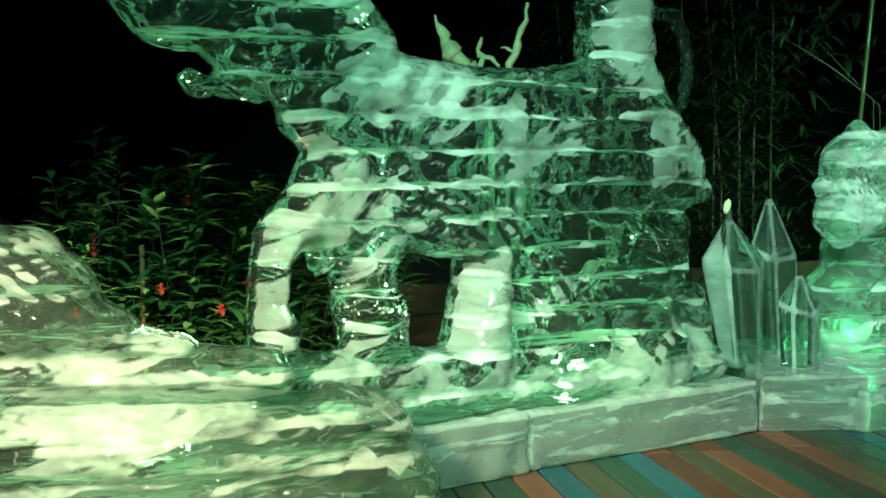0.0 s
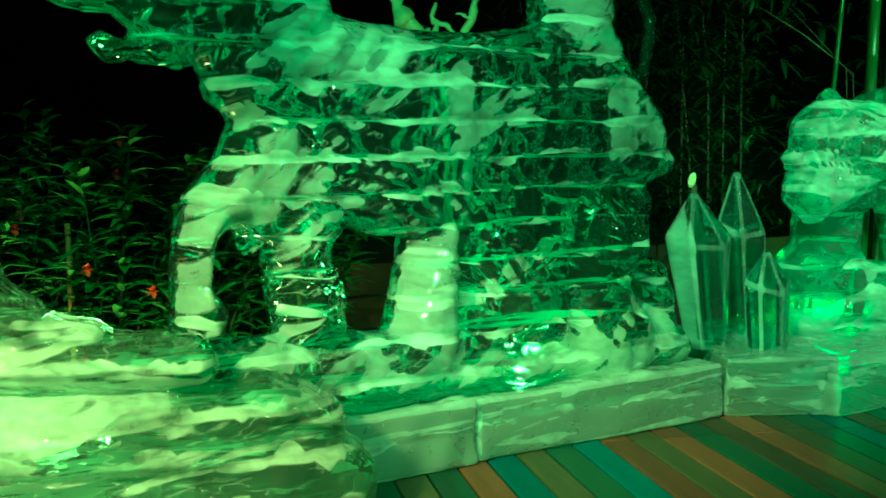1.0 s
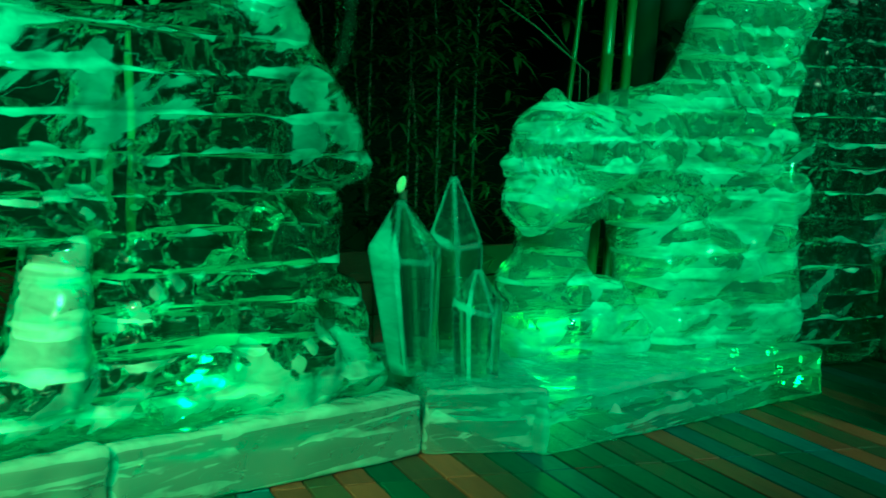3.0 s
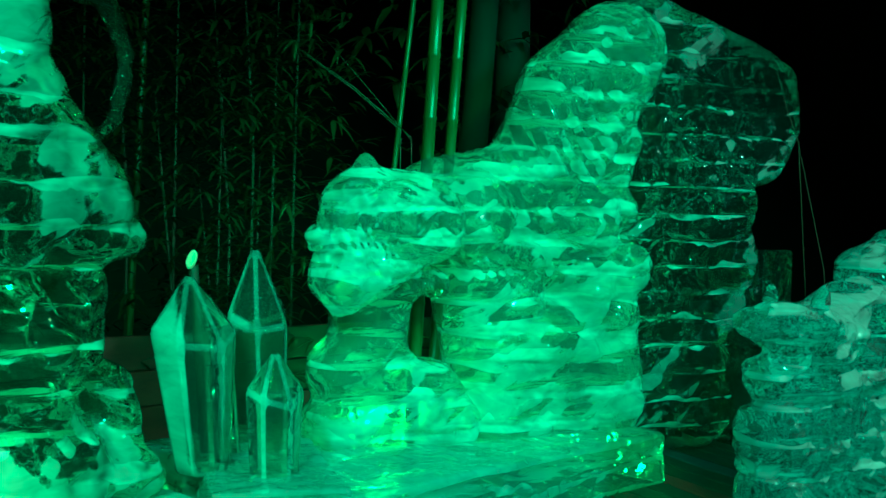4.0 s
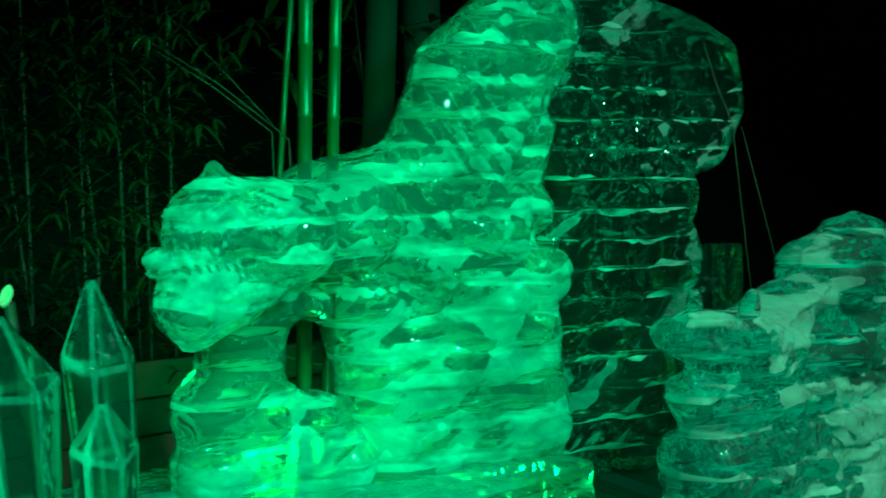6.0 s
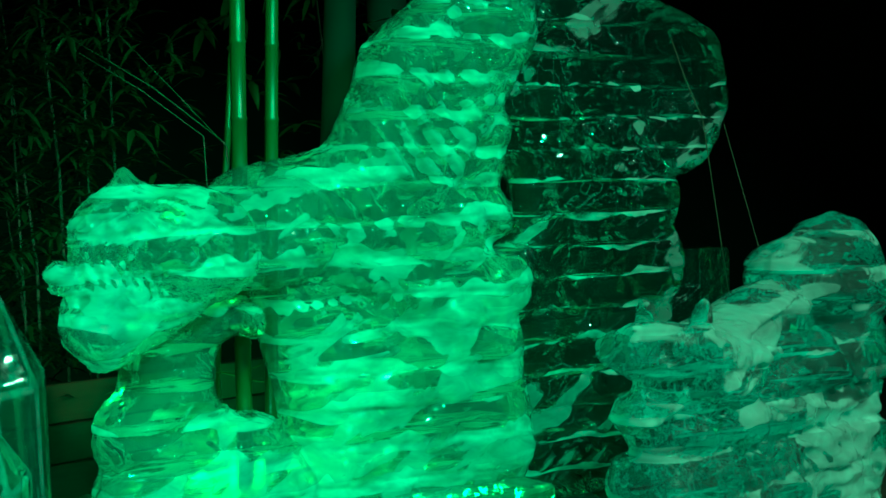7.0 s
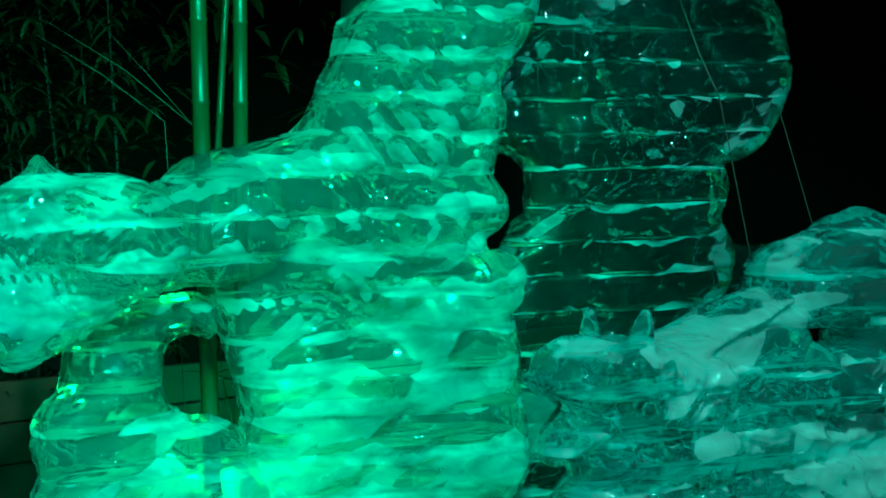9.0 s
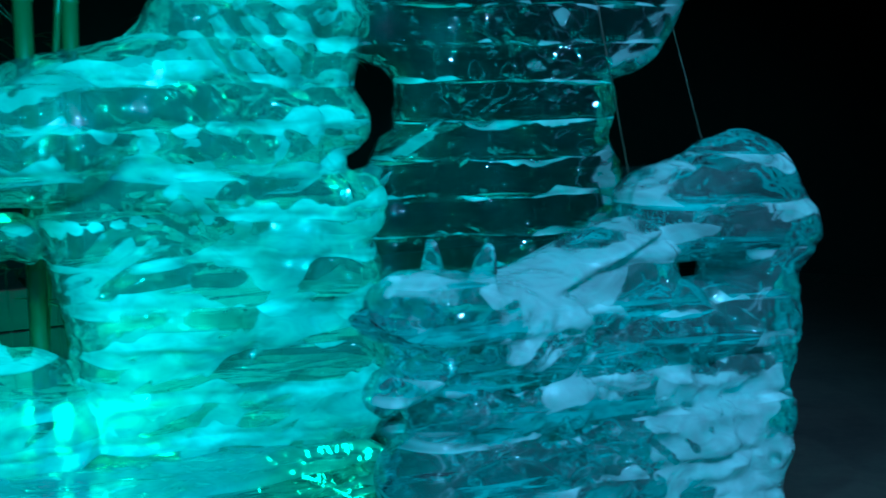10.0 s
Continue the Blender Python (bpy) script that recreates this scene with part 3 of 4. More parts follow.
s.cap(0.22, 1.64, 0.262, 0.41, 1.86, 0.232)
s.cap(-0.33, 0.93, 0.160, -0.22, 0.58, 0.180)
s.cap(-0.15, 0.72, 0.185, -0.15, 0.26, 0.255)
s.cap(0.26, 0.79, 0.180, 0.28, 0.26, 0.240)
s.cap(0.16, 1.01, 0.215, 0.32, 0.94, 0.150)
s.cap(-0.20, 0.58, 0.175, 0.40, 0.69, 0.140)
s.cap(-0.09, 0.38, 0.226, 0.37, 0.33, 0.190)
s.cap(-0.33, 1.14, 0.145, 0.42, 1.16, 0.100)
s.cap(0.38, 1.27, 0.080, 0.43, 1.48, 0.085)
s.cap(-0.20, 0.98, 0.120, 0.15, 0.93, 0.150)
s.cap(0.40, 0.88, 0.100, 0.42, 0.45, 0.130)
s.cut(-0.55, 0.71, 0.085, -0.56, 0.63, 0.075)
s.lay()
s.begin(-0.05, 0.20, 0.14)
s.cap(-0.82, 0.78, 0.110, -0.84, 0.62, 0.110)
s.cap(-0.80, 0.80, 0.090, -0.55, 0.84, 0.085)
s.cap(-0.76, 0.70, 0.100, -0.68, 0.62, 0.100)
s.cap(-0.72, 0.68, 0.095, -0.90, 0.52, 0.120)
s.cap(-0.93, 0.47, 0.105, -0.52, 0.40, 0.135)
s.cap(-0.90, 0.29, 0.150, -0.46, 0.26, 0.163)
s.cut(-0.55, 0.71, 0.085, -0.56, 0.63, 0.075)
s.lay()
s.boss(-1.15, -0.40, 1.02, 0.055, 1.0)
s.boss(-1.08, -0.46, 0.89, 0.095, 0.8)
s.boss(-0.98, -0.47, 1.13, 0.055, 0.7)
s.boss(-1.09, -0.44, 1.13, 0.045, 0.8)
s.boss(-0.84, -0.46, 1.22, 0.05, 0.7)
s.dent(-1.04, -0.53, 1.075, 0.030, 1.8, -0.3)
s.dent(-1.16, -0.46, 0.955, 0.018, 3.5, 0.15)
s.dent(-1.19, -0.42, 1.01, 0.014)
s.dent(-0.88, -0.50, 1.00, 0.022, 2.5, 1.0)
s.dent(-0.92, -0.50, 1.26, 0.020, 2.0, 0.4)
s.dent(0.02, -0.22, 0.66, 0.045, 1.6, 0.1)
s.dent(0.32, -0.22, 0.72, 0.040, 1.3, 0.0)
s.dent(0.34, -0.22, 0.60, 0.040, 1.4, 0.0)
s.dent(0.10, -0.22, 0.47, 0.028, 5.0, 0.15)
s.boss(-0.62, -0.16, 0.36, 0.13, 0.9)
s.boss(-0.02, -0.17, 0.58, 0.14, 0.6)
s.boss(0.40, -0.16, 0.92, 0.12, 0.5)
s.boss(0.20, -0.18, 1.12, 0.16, 0.4)
s.crumple(-1.08, 1.15, 0.12, -0.82, 1.00, 0.16, 0.022, 0.055, 51)
s.crumple(-0.45, 1.15, 0.10, 0.20, 1.10, 0.12, 0.009, 0.10, 52)
s.crumple(-0.70, 0.35, 0.12, 0.40, 0.35, 0.10, 0.010, 0.12, 53)
s.feathers(0.05, 1.35, 0.36, 1.90, 0.26, 0.75, 0.085, 0.036)
s.feathers(-0.30, 1.20, 0.30, 1.12, 0.10, 0.6, 0.10, 0.016)
s.feathers(-0.35, 0.92, 0.02, 0.90, 0.07, 0.5, 0.055, 0.008)
s.feathers(-1.06, 1.04, -0.90, 1.00, 0.07, 0.3, 0.030, 0.018)
s.feathers(-0.90, 1.08, -0.80, 0.96, 0.06, 1.5, 0.030, 0.016)
s.feathers(-0.90, 1.22, -0.72, 1.20, 0.06, 1.3, 0.035, 0.014)
s.feathers(0.45, 1.15, 0.60, 1.40, 0.10, 1.6, 0.04, 0.016)
s.cloud(-0.99, 0.90, 0.10, -0.95, 0.84, 0.10, 0.8)
s.cloud(-1.02, 1.20, 0.06, -0.80, 1.22, 0.06, 0.6)
s.cloud(-0.45, 1.30, 0.05, 0.25, 1.33, 0.05, 0.8)
s.cloud(-0.10, 1.08, 0.10, 0.40, 1.12, 0.10, 0.6)
s.cloud(0.10, 0.76, 0.10, 0.55, 0.82, 0.08, 0.8)
s.cloud(-0.25, 0.52, 0.08, 0.45, 0.62, 0.07, 0.9)
s.cloud(-0.62, 0.34, 0.10, 0.5, 0.26, 0.10, 0.7)
s.cloud(-0.85, 0.66, 0.14, -0.62, 0.74, 0.10, -2.5)
s.cloud(-1.0, 0.45, 0.08, -0.75, 0.47, 0.06, -1.5)
s.cloud(0.02, 0.66, 0.07, 0.06, 0.66, 0.07, -1.5)
s.cloud(0.32, 0.72, 0.06, 0.36, 0.72, 0.06, -1.5)
s.cloud(0.05, 0.46, 0.03, 0.45, 0.52, 0.03, -1.5)
s.cloud(-0.25, 1.22, 0.06, -0.10, 1.22, 0.06, -1.2)
s.cloud(0.05, 1.24, 0.05, 0.15, 1.24, 0.05, -1.2)
tagged(s.finish("ice_sculpture", (2.8, 6.42, 0), 15, (ICE_WINGED, JOINT), (0.26, 0.128), 31), "lion with raised wing carved from stacked ice, head lowered", "ice sculpture", "ice sculptures")

s = Sculpture(0.40, 1.80, 0.0, 2.24, 0.20)
s.begin(0.0, 0.10, 0.07)
s.cap(0.75, 1.95, 0.250, 1.44, 1.74, 0.262)
s.cap(0.65, 1.66, 0.180, 1.48, 1.62, 0.250)
s.cap(0.88, 1.46, 0.270, 1.46, 1.50, 0.205)
s.cap(0.62, 1.47, 0.130, 0.90, 1.45, 0.200)
s.cap(0.88, 1.20, 0.220, 1.25, 1.21, 0.200)
s.cap(0.70, 0.95, 0.180, 1.28, 0.93, 0.200)
s.cap(0.70, 0.70, 0.160, 1.22, 0.72, 0.180)
s.cap(0.75, 0.45, 0.170, 1.15, 0.45, 0.170)
s.cap(0.75, 0.20, 0.200, 1.15, 0.20, 0.200)
s.cut(0.625, 1.23, 0.045, 0.535, 1.05, 0.045)
s.lay()
s.boss(1.05, -0.08, 0.90, 0.06, 0.6)
s.boss(1.22, -0.08, 0.80, 0.07, 0.6)
s.boss(0.95, -0.08, 0.72, 0.05, 0.6)
s.feathers(0.8, 1.5, 1.4, 1.7, 0.3, 0.5, 0.09, 0.010)
s.cloud(1.30, 1.90, 0.20, 1.60, 1.75, 0.15, -0.6)
tagged(s.finish("ice_sculpture", beside(2.8, 6.42, 15, 0.24), 15, (ICE_WING, JOINT_THIN), (0.26, 0.128), 37, plain_back=1.6), "far wing of clear dark stacked ice standing behind the lion", "ice sculpture", "ice sculptures")

bm = bmesh.new()
box(bm, 1.34, -0.12, 0.0, 1.675, 0.12, 0.985, 0.015)
ob = tagged(link("ice_block", bm, ICE_BLOCK, smooth=False), "upright rectangular block of clear dark ice on the deck", "ice block")
ob.matrix_world = pose(*beside(2.8, 6.42, 15, 0.26), 0, 0, 15)

# ---- small dragon ----
s = Sculpture(-0.32, 1.26, 0.0, 1.22, 0.26, 0.0095)
s.begin(0.0, 0.15, 0.10, 0.035)
s.cap(0.15, 0.69, 0.115, 0.55, 0.79, 0.130)
s.cap(0.72, 0.93, 0.125, 0.95, 0.95, 0.165)
s.cap(0.95, 0.95, 0.165, 1.03, 0.88, 0.150)
s.cap(1.00, 0.75, 0.105, 0.99, 0.50, 0.125)
s.cap(0.97, 0.40, 0.120, 0.93, 0.15, 0.120)
s.cap(0.05, 0.55, 0.115, 0.85, 0.60, 0.160)
s.cap(0.03, 0.35, 0.150, 0.85, 0.35, 0.160)
s.cap(0.05, 0.15, 0.160, 0.85, 0.15, 0.150)
s.cut(-0.23, 0.665, 0.032, -0.10, 0.675, 0.020)
s.lay()
s.begin(-0.03, 0.15, 0.06, 0.02)
s.cap(-0.04, 0.80, 0.050, 0.15, 0.77, 0.055)
s.cap(0.15, 0.77, 0.050, 0.56, 0.90, 0.030)
s.lay()
s.begin(-0.05, 0.17, 0.08, 0.03)
s.cap(-0.06, 0.77, 0.085, 0.12, 0.71, 0.110)
s.cap(0.12, 0.71, 0.110, 0.25, 0.69, 0.110)
s.lay()
s.begin(-0.07, 0.10, 0.06, 0.02)
s.cap(-0.185, 0.75, 0.030, -0.08, 0.75, 0.070)
s.cap(-0.165, 0.575, 0.027, -0.06, 0.66, 0.052)
s.cut(-0.23, 0.665, 0.032, -0.10, 0.675, 0.020)
s.lay()
s.begin(0.06, 0.035, 0.03, 0.01)
s.cap(0.045, 0.895, 0.010, 0.050, 0.83, 0.028)
s.lay()
s.begin(-0.15, 0.035, 0.03, 0.01)
s.cap(0.062, 0.908, 0.011, 0.045, 0.83, 0.030)
s.lay()
s.crumple(-0.15, 0.72, 0.10, 0.35, 0.60, 0.13, 0.022, 0.055, 61)
s.crumple(0.25, 0.45, 0.20, 0.95, 0.45, 0.20, 0.020, 0.08, 62)
s.dent(-0.036, -0.15, 0.777, 0.018, 1.5, 0.3)
s.dent(-0.161, -0.1, 0.743, 0.012)
s.dent(0.74, -0.17, 0.561, 0.057, 1.6, 0.2)
s.dent(1.05, -0.16, 0.496, 0.073, 1)
s.cloud(-0.047, 0.782, 0.049, 0.776, 0.802, 0.058, 0.25)
s.cloud(0.716, 0.401, 0.06, 0.916, 0.227, 0.10, 0.6)
s.cloud(0.23, 0.56, 0.025, 0.715, 0.502, 0.030, 0.7)
s.boss(0.00, -0.15, 0.77, 0.035, 0.8)
s.boss(0.28, -0.14, 0.56, 0.085, 0.6)
s.boss(0.62, -0.15, 0.68, 0.10, 0.5)
s.cloud(0.02, 0.80, 0.018, 0.60, 0.885, 0.020, 0.8)
s.cloud(0.60, 0.885, 0.020, 1.12, 0.93, 0.020, 0.8)
s.cloud(0.85, 0.38, 0.12, 0.95, 0.20, 0.14, 0.9)
s.feathers(0.406, 0.449, 0.653, 0.367, 0.1, 0.9, 0.06, 0.014)
tagged(s.finish("ice_sculpture", (3.44, 5.42, 0), 30, (ICE_PALE, JOINT), (0.20, 0.125), 41, 0.014), "small dragon carved from pale stacked ice, standing on the deck", "ice sculpture", "ice sculptures")


# ---- crystals ----
def crystal(base, tip, wide, shoulder, turn, label, foot=0.75, frosted=0.6):
    """A six-sided column of ice that widens a little and ends in a point."""
    bm = bmesh.new()
    base, tip = Vector(base), Vector(tip)
    rings = []
    for t, r in ((0.0, foot), (shoulder, 1.0)):
        c = base.lerp(tip, t)
        rings.append([bm.verts.new(c + Vector((wide * r * math.cos(a), wide * r * math.sin(a), 0.03 * math.sin(2 * a + 1) * (t == shoulder)))) for a in (radians(turn + 60 * k) for k in range(6))])
    for a, b in zip(rings, rings[1:]):
        for k in range(6):
            bm.faces.new((a[k], a[(k + 1) % 6], b[(k + 1) % 6], b[k]))
    top = bm.verts.new(tip)
    for k in range(6):
        bm.faces.new((rings[-1][k], rings[-1][(k + 1) % 6], top))
    bm.faces.new(rings[0][::-1])
    bmesh.ops.bevel(bm, geom=list(bm.edges), offset=0.008, segments=2, affect="EDGES")
    bmesh.ops.subdivide_edges(bm, edges=[e for e in bm.edges if e.calc_length() > 0.03], cuts=9, use_grid_fill=True)
    bm.normal_update()
    sharp = [max((a.normal.angle(b.normal, 0) for a in v.link_faces for b in v.link_faces), default=0) > 0.15 for v in bm.verts]
    ob = link("ice_crystal", bm, ICE_CRYSTAL)
    axis = [base.x + (tip.x - base.x) * (v.co.z - base.z) / (tip.z - base.z) for v in ob.data.vertices]
    # white on the sharp edges is a painted highlight; left face and foot are frosted
    rough = [frosted * min(max((x - 0.22 * wide - v.co.x) / (0.14 * wide), 0), 1) + 0.35 * (v.co.z < base.z + 0.03) + 1.0 * edge for v, edge, x in zip(ob.data.vertices, sharp, axis)]
    ob.data.attributes.new("frost", "FLOAT", "POINT").data.foreach_set("value", rough)
    return tagged(ob, label, "ice crystal", "ice crystals")


crystal((1.385, 5.62, 0.22), (1.318, 5.60, 0.925), 0.152, 0.66, 10, "tall pointed ice crystal with a frosted face on a plinth", 0.64, 1.45)
crystal((1.61, 5.90, 0.22), (1.568, 5.90, 1.02), 0.126, 0.62, 25, "tall clear pointed ice crystal on a plinth", 0.8, 0.3)
crystal((1.615, 5.48, 0.22), (1.608, 5.48, 0.675), 0.102, 0.62, 0, "short clear pointed ice crystal on a plinth", 0.85, 0.3)

# ---- planter wall ----
wall = tagged(new("planter"), "low planter wall of red-brown stained boards", "planter", kind="structure")
wall.matrix_world = pose(-0.4, 5.56, 0, 0, 0, 31)
for k in range(4):
    for j in range(3):
        bm = bmesh.new()
        box(bm, j * 2.0 + 0.004, 0, k * 0.15 + 0.003, j * 2.0 + 1.996, 0.03, k * 0.15 + 0.147, 0.004)
        link("board", bm, FENCE, wall, smooth=False)

# ---- bamboo ----


def bamboo(x, y, height, radius, lean_x, lean_y, mat, label):
    bm = bmesh.new()
    points, radii = [], []
    z, step = -0.04, 0.26
    while z < height:
        for d, r in ((0.0, 1.0), (0.008, 1.12), (0.016, 0.96)):
            f = (z + d) / 3
            points.append((x + lean_x * f + 0.02 * f * f, y + lean_y * f, z + d))
            radii.append(radius * r * (1 - 0.12 * f))
        z += step
    tube(bm, points, radii, 10)
    thing = tagged(new("bamboo"), label, "bamboo", "bamboo canes")
    link("culm", bm, mat, thing)
    return thing


def leaf_blade(bm, p, way, length, width, droop):
    """A folded, pointed leaf of four stretches."""
    side = way.cross(Vector((0, 0, 1)))
    side = side.normalized() if side.length > 0.01 else Vector((1, 0, 0))
    up = side.cross(way).normalized()
    last = None
    for t, w in ((0, 0.15), (0.3, 1.0), (0.65, 0.75), (1.0, 0.0)):
        c = p + way * (length * t) - Vector((0, 0, droop * length * t * t))
        if w:
            row = [bm.verts.new(c - side * width * w / 2 + up * width * 0.15 * w), bm.verts.new(c), bm.verts.new(c + side * width * w / 2 + up * width * 0.15 * w)]
        else:
            row = [bm.verts.new(c)]
        if last:
            if len(row) == 3:
                bm.faces.new((last[0], last[1], row[1], row[0]))
                bm.faces.new((last[1], last[2], row[2], row[1]))
            else:
                bm.faces.new((last[0], last[1], row[0]))
                bm.faces.new((last[1], last[2], row[0]))
        last = row


def spray(thing, rnd, count, centre, spread, length, width, mat, name="leaves"):
    bm = bmesh.new()
    for k in range(count):
        p = Vector([c + rnd.gauss(0, w) for c, w in zip(centre, spread)])
        if p.z < 0.05:
            continue
        a = rnd.uniform(0, 6.3)
        for j in range(rnd.randint(2, 5)):
            a += rnd.uniform(0.4, 1.2)
            way = Vector((math.cos(a), math.sin(a), rnd.uniform(-0.5, 0.7))).normalized()
            leaf_blade(bm, p, way, length * rnd.uniform(0.6, 1.2), width * rnd.uniform(0.7, 1.2), rnd.uniform(0.1, 0.5))
    return tagged(link(name, bm, mat, thing), kind="stuff")


rnd = random.Random(4)
for x, y, r, lx, ly in ((2.29, 6.45, 0.030, 0.05, -0.2), (2.38, 6.50, 0.026, 0.10, -0.15), (2.16, 6.85, 0.014, 0.25, 0.0),
                        (1.10, 7.15, 0.018, 0.08, 0.0)):
    bamboo(x, y, 3.4, r, lx, ly, BAMBOO, "green bamboo cane rising from the soil")
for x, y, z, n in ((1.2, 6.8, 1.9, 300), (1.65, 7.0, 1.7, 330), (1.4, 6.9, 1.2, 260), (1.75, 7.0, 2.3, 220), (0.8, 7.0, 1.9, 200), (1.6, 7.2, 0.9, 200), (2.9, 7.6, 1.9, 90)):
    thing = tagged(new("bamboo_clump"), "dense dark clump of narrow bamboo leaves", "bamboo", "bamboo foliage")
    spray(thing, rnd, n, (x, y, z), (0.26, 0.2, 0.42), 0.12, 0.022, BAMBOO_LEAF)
    for k in range(2):
        bm = bmesh.new()
        tube(bm, [(x + 0.2 * k - 0.1, y + 0.1 * k, -0.04), (x + 0.2 * k - 0.1, y + 0.1 * k, z * 0.6), (x + 0.3 * k - 0.2, y, z + 0.5)], [0.008, 0.007, 0.003], 6)
        link("stem", bm, STEM, thing)

for x, y, r, lean in ((2.70, 7.25, 0.075, 0.10), (3.05, 7.55, 0.10, -0.06)):
    bm = bmesh.new()
    tube(bm, [(x + lean * z / 3 + 0.02 * math.sin(2.3 * z + x), y + 0.015 * math.sin(3 * z), z) for z in (-0.05, 0.1, 0.6, 1.1, 1.6, 2.2, 2.8, 3.4)], [r * f for f in (1.35, 1.15, 1.0, 0.98, 0.93, 0.9, 0.86, 0.8)], 12)
    thing = tagged(new("tree"), "slim dark tree trunk rising among the plants", "tree", "tree trunks")
    # trunk takes the backdrop's near-black, its shade held in the colour
    link("trunk", bm, NIGHT_DARK, thing)
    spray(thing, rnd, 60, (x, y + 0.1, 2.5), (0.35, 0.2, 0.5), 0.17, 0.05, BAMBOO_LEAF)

# ---- flowering shrubs ----
for k, (x, y, h) in enumerate(((-2.0, 4.9, 1.1), (-1.7, 4.95, 1.2), (-1.4, 5.0, 1.1), (-1.05, 5.0, 1.2), (-0.8, 5.1, 1.05), (-0.55, 5.3, 1.0), (-1.5, 5.5, 1.3), (-0.95, 5.5, 1.2), (-1.25, 5.1, 0.8), (-0.7, 5.0, 0.75), (-0.4, 5.55, 0.9))):
    thing = tagged(new("shrub"), "dark green leafy shrub with small red flowers", "shrub", "flowering shrubs")
    tips = []
    for j in range(9):
        a, r = rnd.uniform(0, 6.3), rnd.uniform(0.08, 0.34)
        tip = (x + r * math.cos(a), y + r * math.sin(a), h * rnd.uniform(0.6, 1.05))
        tips.append(tip)
        bm = bmesh.new()
        tube(bm, [(x + 0.03 * math.cos(a), y + 0.03 * math.sin(a), -0.05), (x + 0.4 * r * math.cos(a), y + 0.4 * r * math.sin(a), h * 0.45), tip], [0.007, 0.005, 0.002], 6)
        link("stem", bm, STEM, thing)
    bm = bmesh.new()
    for tip in tips:
        for j in range(60):
            f = rnd.uniform(0.15, 1.0)
            p = Vector((x, y, 0)).lerp(Vector(tip), f)
            p.z = tip[2] * f
            a = rnd.uniform(0, 6.3)
            way = Vector((math.cos(a), math.sin(a), rnd.uniform(-0.1, 0.8))).normalized()
            leaf_blade(bm, p, way, rnd.uniform(0.09, 0.18), rnd.uniform(0.030, 0.048), rnd.uniform(0.1, 0.4))
    tagged(link("leaves", bm, LEAF, thing), kind="stuff")
    for j in range(4):
        f = rnd.uniform(0.5, 0.95)
        tip = tips[j]
        c = Vector((x + (tip[0] - x) * f, y + (tip[1] - y) * f - 0.08, tip[2] * f))
        bm = bmesh.new()
        for q in range(5):
            a = 2 * math.pi * q / 5
            leaf_blade(bm, c, Vector((math.cos(a), -0.5, math.sin(a))).normalized(), 0.030, 0.024, 0.1)
        link("flower", bm, PETAL, thing)

for x, y, h in ((-1.17, 4.90, 0.84), (-0.35, 5.3, 0.7)):
    bm = bmesh.new()
    tube(bm, [(x, y, -0.05), (x - 0.01, y, h * 0.5), (x - 0.015, y, h)], [0.013, 0.012, 0.011], 8)
    tagged(link("garden_cane", bm, CANE), "dry tan garden cane standing in the soil", "cane", "garden canes")
stake = tagged(new("bamboo_stake"), "dark bamboo stake with a pale slanting cut end", "stake")
bm = bmesh.new()
tube(bm, [(1.42, 5.90, 0.0), (1.38, 5.82, 0.5), (1.34, 5.72, 0.93)], [0.018, 0.018, 0.018], 12)
link("culm", bm, DARK_CANE, stake)
bm = bmesh.new()
face = look((1.332, 5.70, 0.955), (1.10, 4.6, 1.55)) @ pose(0, 0, 0, 0, 0, 14) @ Matrix.Diagonal((0.62, 1.35, 1, 1))
outer, inner, deep = ([bm.verts.new(face @ Vector((r * math.cos(a), r * math.sin(a), z))) for a in (2 * math.pi * k / 16 for k in range(16))] for r, z in ((0.026, 0.0), (0.019, 0.0), (0.017, 0.02)))
back = [bm.verts.new(v.co + (face.to_3x3() @ Vector((0, 0, 0.02)))) for v in outer]
for k in range(16):
    m = (k + 1) % 16
    bm.faces.new((outer[k], outer[m], inner[m], inner[k]))
    bm.faces.new((inner[k], inner[m], deep[m], deep[k]))
    bm.faces.new((outer[m], outer[k], back[k], back[m]))
bm.faces.new(deep)
bmesh.ops.recalc_face_normals(bm, faces=list(bm.faces))
link("cut_end", bm, PALE_CANE, stake)

# ---- dry stalks and a forked twig ----
for path, r in (([(1.757, 6.6, 1.84), (2.03, 6.56, 1.66), (2.276, 6.5, 1.451), (2.32, 6.5, 0.0)], 0.0022), ([(1.917, 6.6, 1.855), (2.10, 6.56, 1.65), (2.28, 6.52, 1.44), (2.36, 6.52, 0.0)], 0.0016),
                ([(3.84, 6.24, 1.80), (3.90, 6.24, 1.62), (3.96, 6.24, 1.48), (4.30, 6.60, 0.0)], 0.002), ([(4.30, 6.84, 1.50), (4.38, 6.84, 1.20), (4.46, 6.84, 0.9), (4.55, 6.84, 0.0)], 0.002),
                ([(1.80, 6.36, 1.76), (2.00, 6.36, 1.63), (2.20, 6.36, 1.47), (2.24, 6.40, 0.0)], 0.0018)):
    bm = bmesh.new()
    tube(bm, path, [r * 0.6, r, r, r], 6)
    tagged(link("dry_stalk", bm, STALK), "thin pale dry stalk leaning in the dark", "stalk", "dry stalks")
bm = bmesh.new()
tube(bm, [(2.34, 6.66, 0.0), (2.33, 6.64, 0.45), (2.31, 6.62, 0.60)], [0.004, 0.004, 0.003], 6)
tube(bm, [(2.31, 6.62, 0.60), (2.24, 6.60, 0.625), (2.18, 6.59, 0.630)], [0.004, 0.003, 0.002], 6)
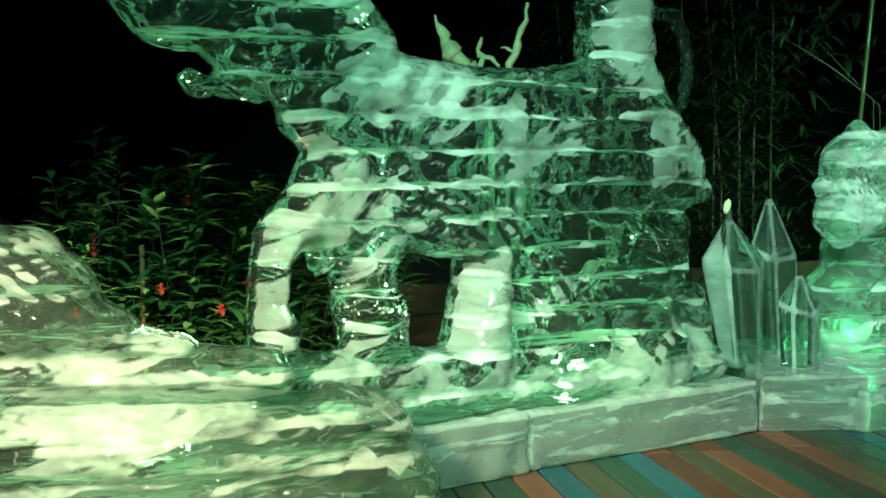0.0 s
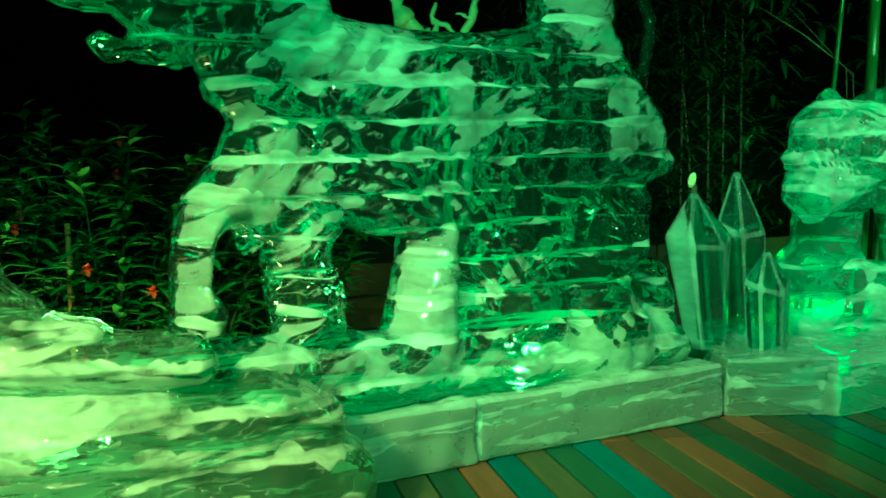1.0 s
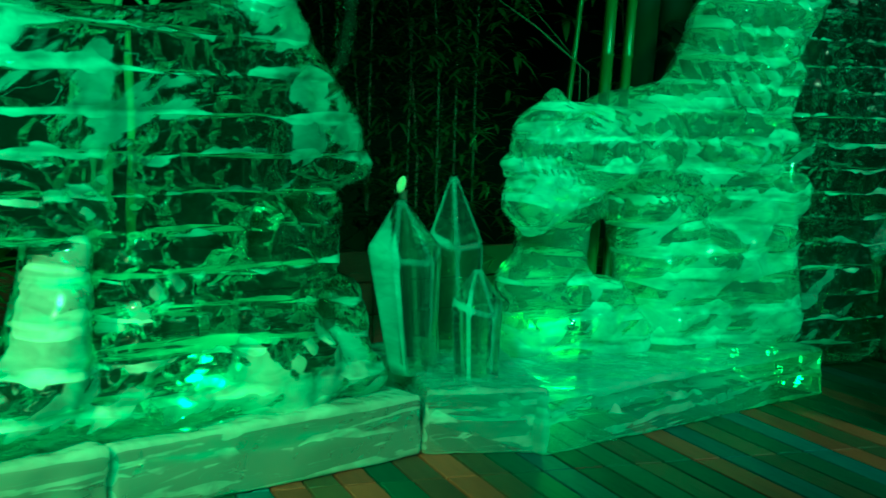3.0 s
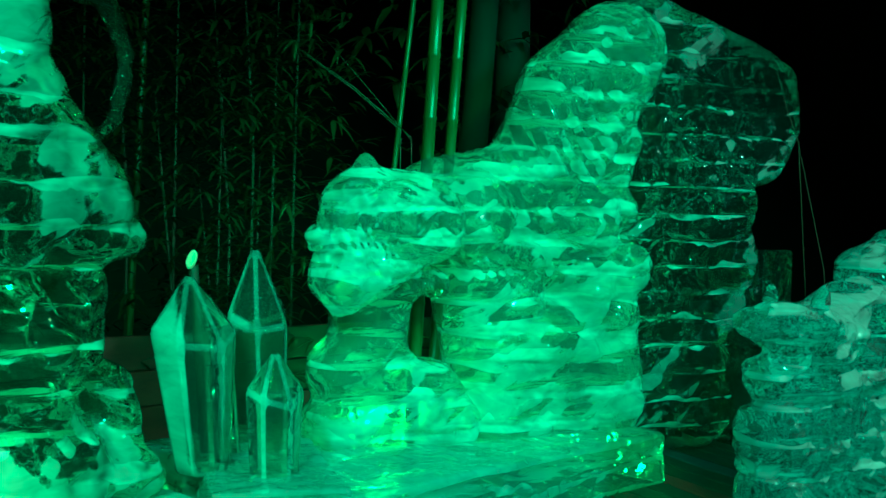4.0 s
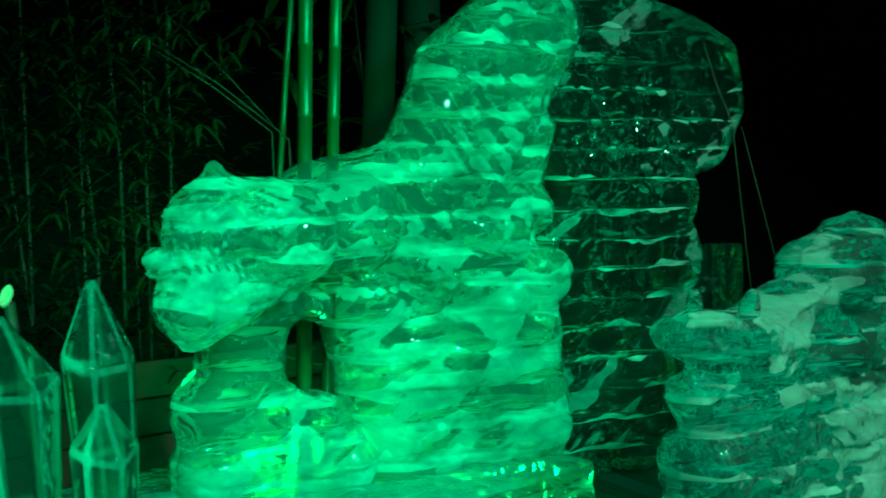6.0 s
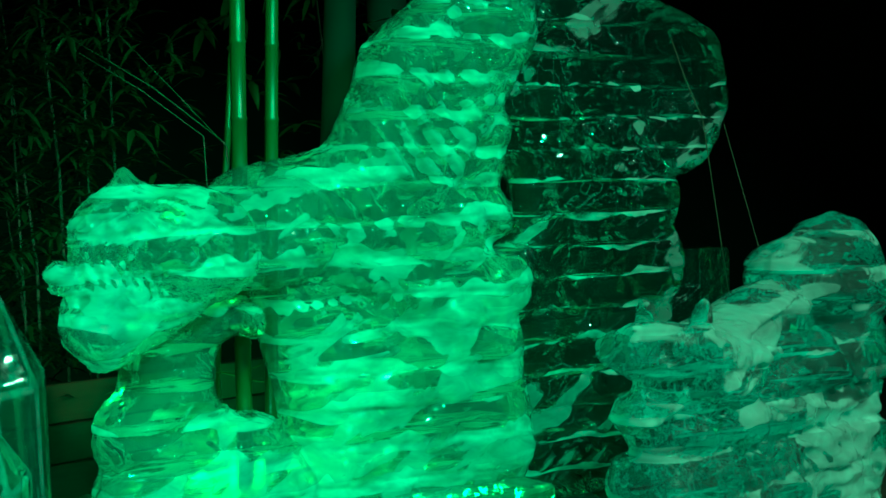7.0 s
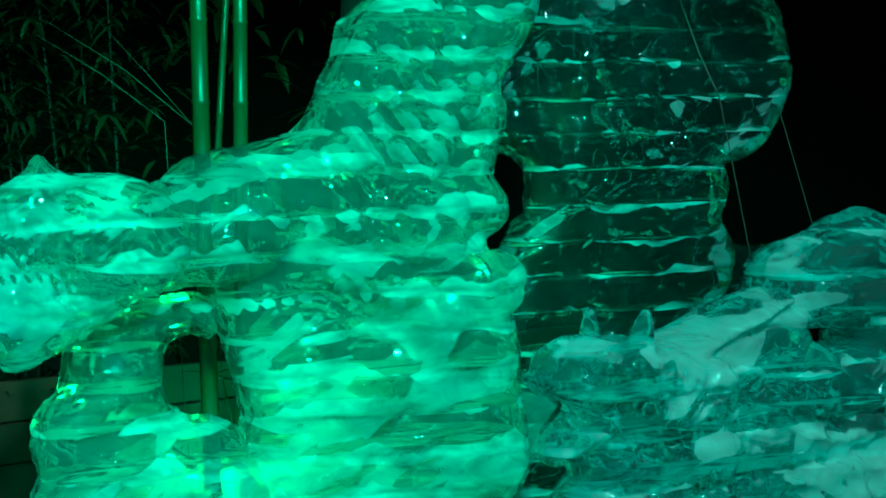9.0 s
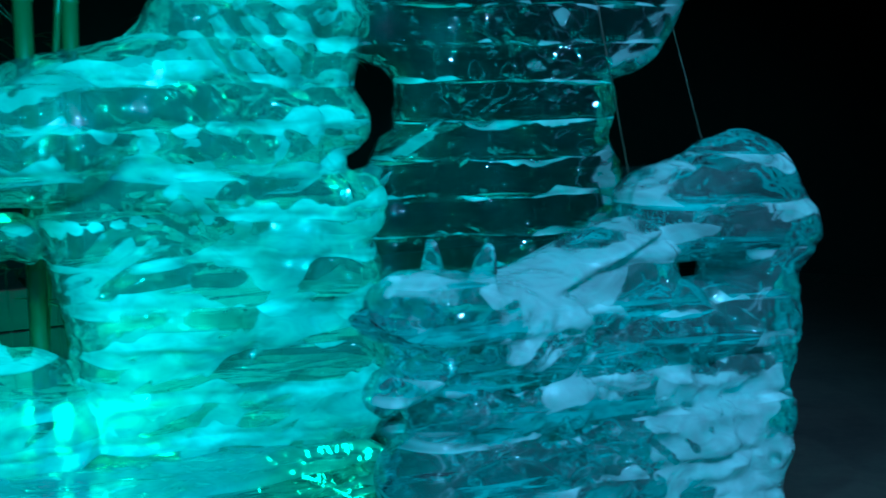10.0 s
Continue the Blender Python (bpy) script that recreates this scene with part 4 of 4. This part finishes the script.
tube(bm, [(2.27, 6.61, 0.615), (2.33, 6.60, 0.630), (2.37, 6.60, 0.650)], [0.003, 0.003, 0.002], 6)
tube(bm, [(2.31, 6.62, 0.60), (2.36, 6.61, 0.585), (2.40, 6.60, 0.58)], [0.004, 0.003, 0.002], 6)
tagged(link("forked_twig", bm, CANE), "small green forked twig behind the lion", "twig")

# ---- driftwood ----
bm = bmesh.new()


def twig(start, end, r0, r1, steps, jag):
    points, radii = [], []
    for k in range(steps + 1):
        f = k / steps
        points.append(Vector(start).lerp(Vector(end), f) + Vector((rnd.uniform(-jag, jag), rnd.uniform(-jag, jag), rnd.uniform(-jag, jag))))
        radii.append((r0 + (r1 - r0) * f) * rnd.uniform(0.6, 1.4))
    tube(bm, points, radii, 6)


twig((0.24, 6.2, 0.0), (0.24, 6.2, 1.58), 0.022, 0.014, 8, 0.012)
twig((0.25, 6.2, 1.58), (0.02, 6.2, 1.74), 0.020, 0.048, 6, 0.010)
twig((0.06, 6.2, 1.70), (-0.03, 6.2, 1.90), 0.055, 0.006, 7, 0.014)
twig((0.13, 6.2, 1.66), (0.17, 6.2, 1.64), 0.04, 0.03, 3, 0.006)
twig((0.24, 6.2, 1.58), (0.36, 6.2, 1.62), 0.016, 0.016, 5, 0.012)
twig((0.33, 6.2, 1.62), (0.45, 6.2, 1.95), 0.022, 0.010, 8, 0.016)
twig((0.20, 6.2, 1.62), (0.19, 6.2, 1.80), 0.018, 0.006, 6, 0.014)
twig((0.20, 6.2, 1.72), (0.30, 6.2, 1.66), 0.010, 0.012, 5, 0.012)
twig((0.37, 6.2, 1.72), (0.30, 6.2, 1.75), 0.012, 0.004, 4, 0.008)
tagged(link("driftwood", bm, DRIFT), "pale bleached jagged branch standing among the plants", "branch")

# ---- deck boards ----
ORDER = (0, 1, 0, 2, 3, 1, 0, 3, 2, 1, 2, 0, 4, 2, 1, 0, 3, 4)
board_meshes = []
for mat in PAINTS:
    bm = bmesh.new()
    box(bm, 0.004, -2.6, -0.034, 0.116, 2.6, 0.0, 0.003)
    mesh = bpy.data.meshes.new("board")
    bm.to_mesh(mesh)
    bm.free()
    mesh.materials.append(mat)
    board_meshes.append(mesh)
for k in range(-24, 38):
    for j in range(2):
        ob = new("board", board_meshes[ORDER[(k + 2) % len(ORDER)]])
        ob.parent = deck
        ob.matrix_world = pose(0.14, 4.6, 0, 0, 0, 11.5) @ pose(0.12 * k, -2.55 + 5.21 * j + 0.0, rnd.uniform(-0.002, 0.0), 0, 0, 0)
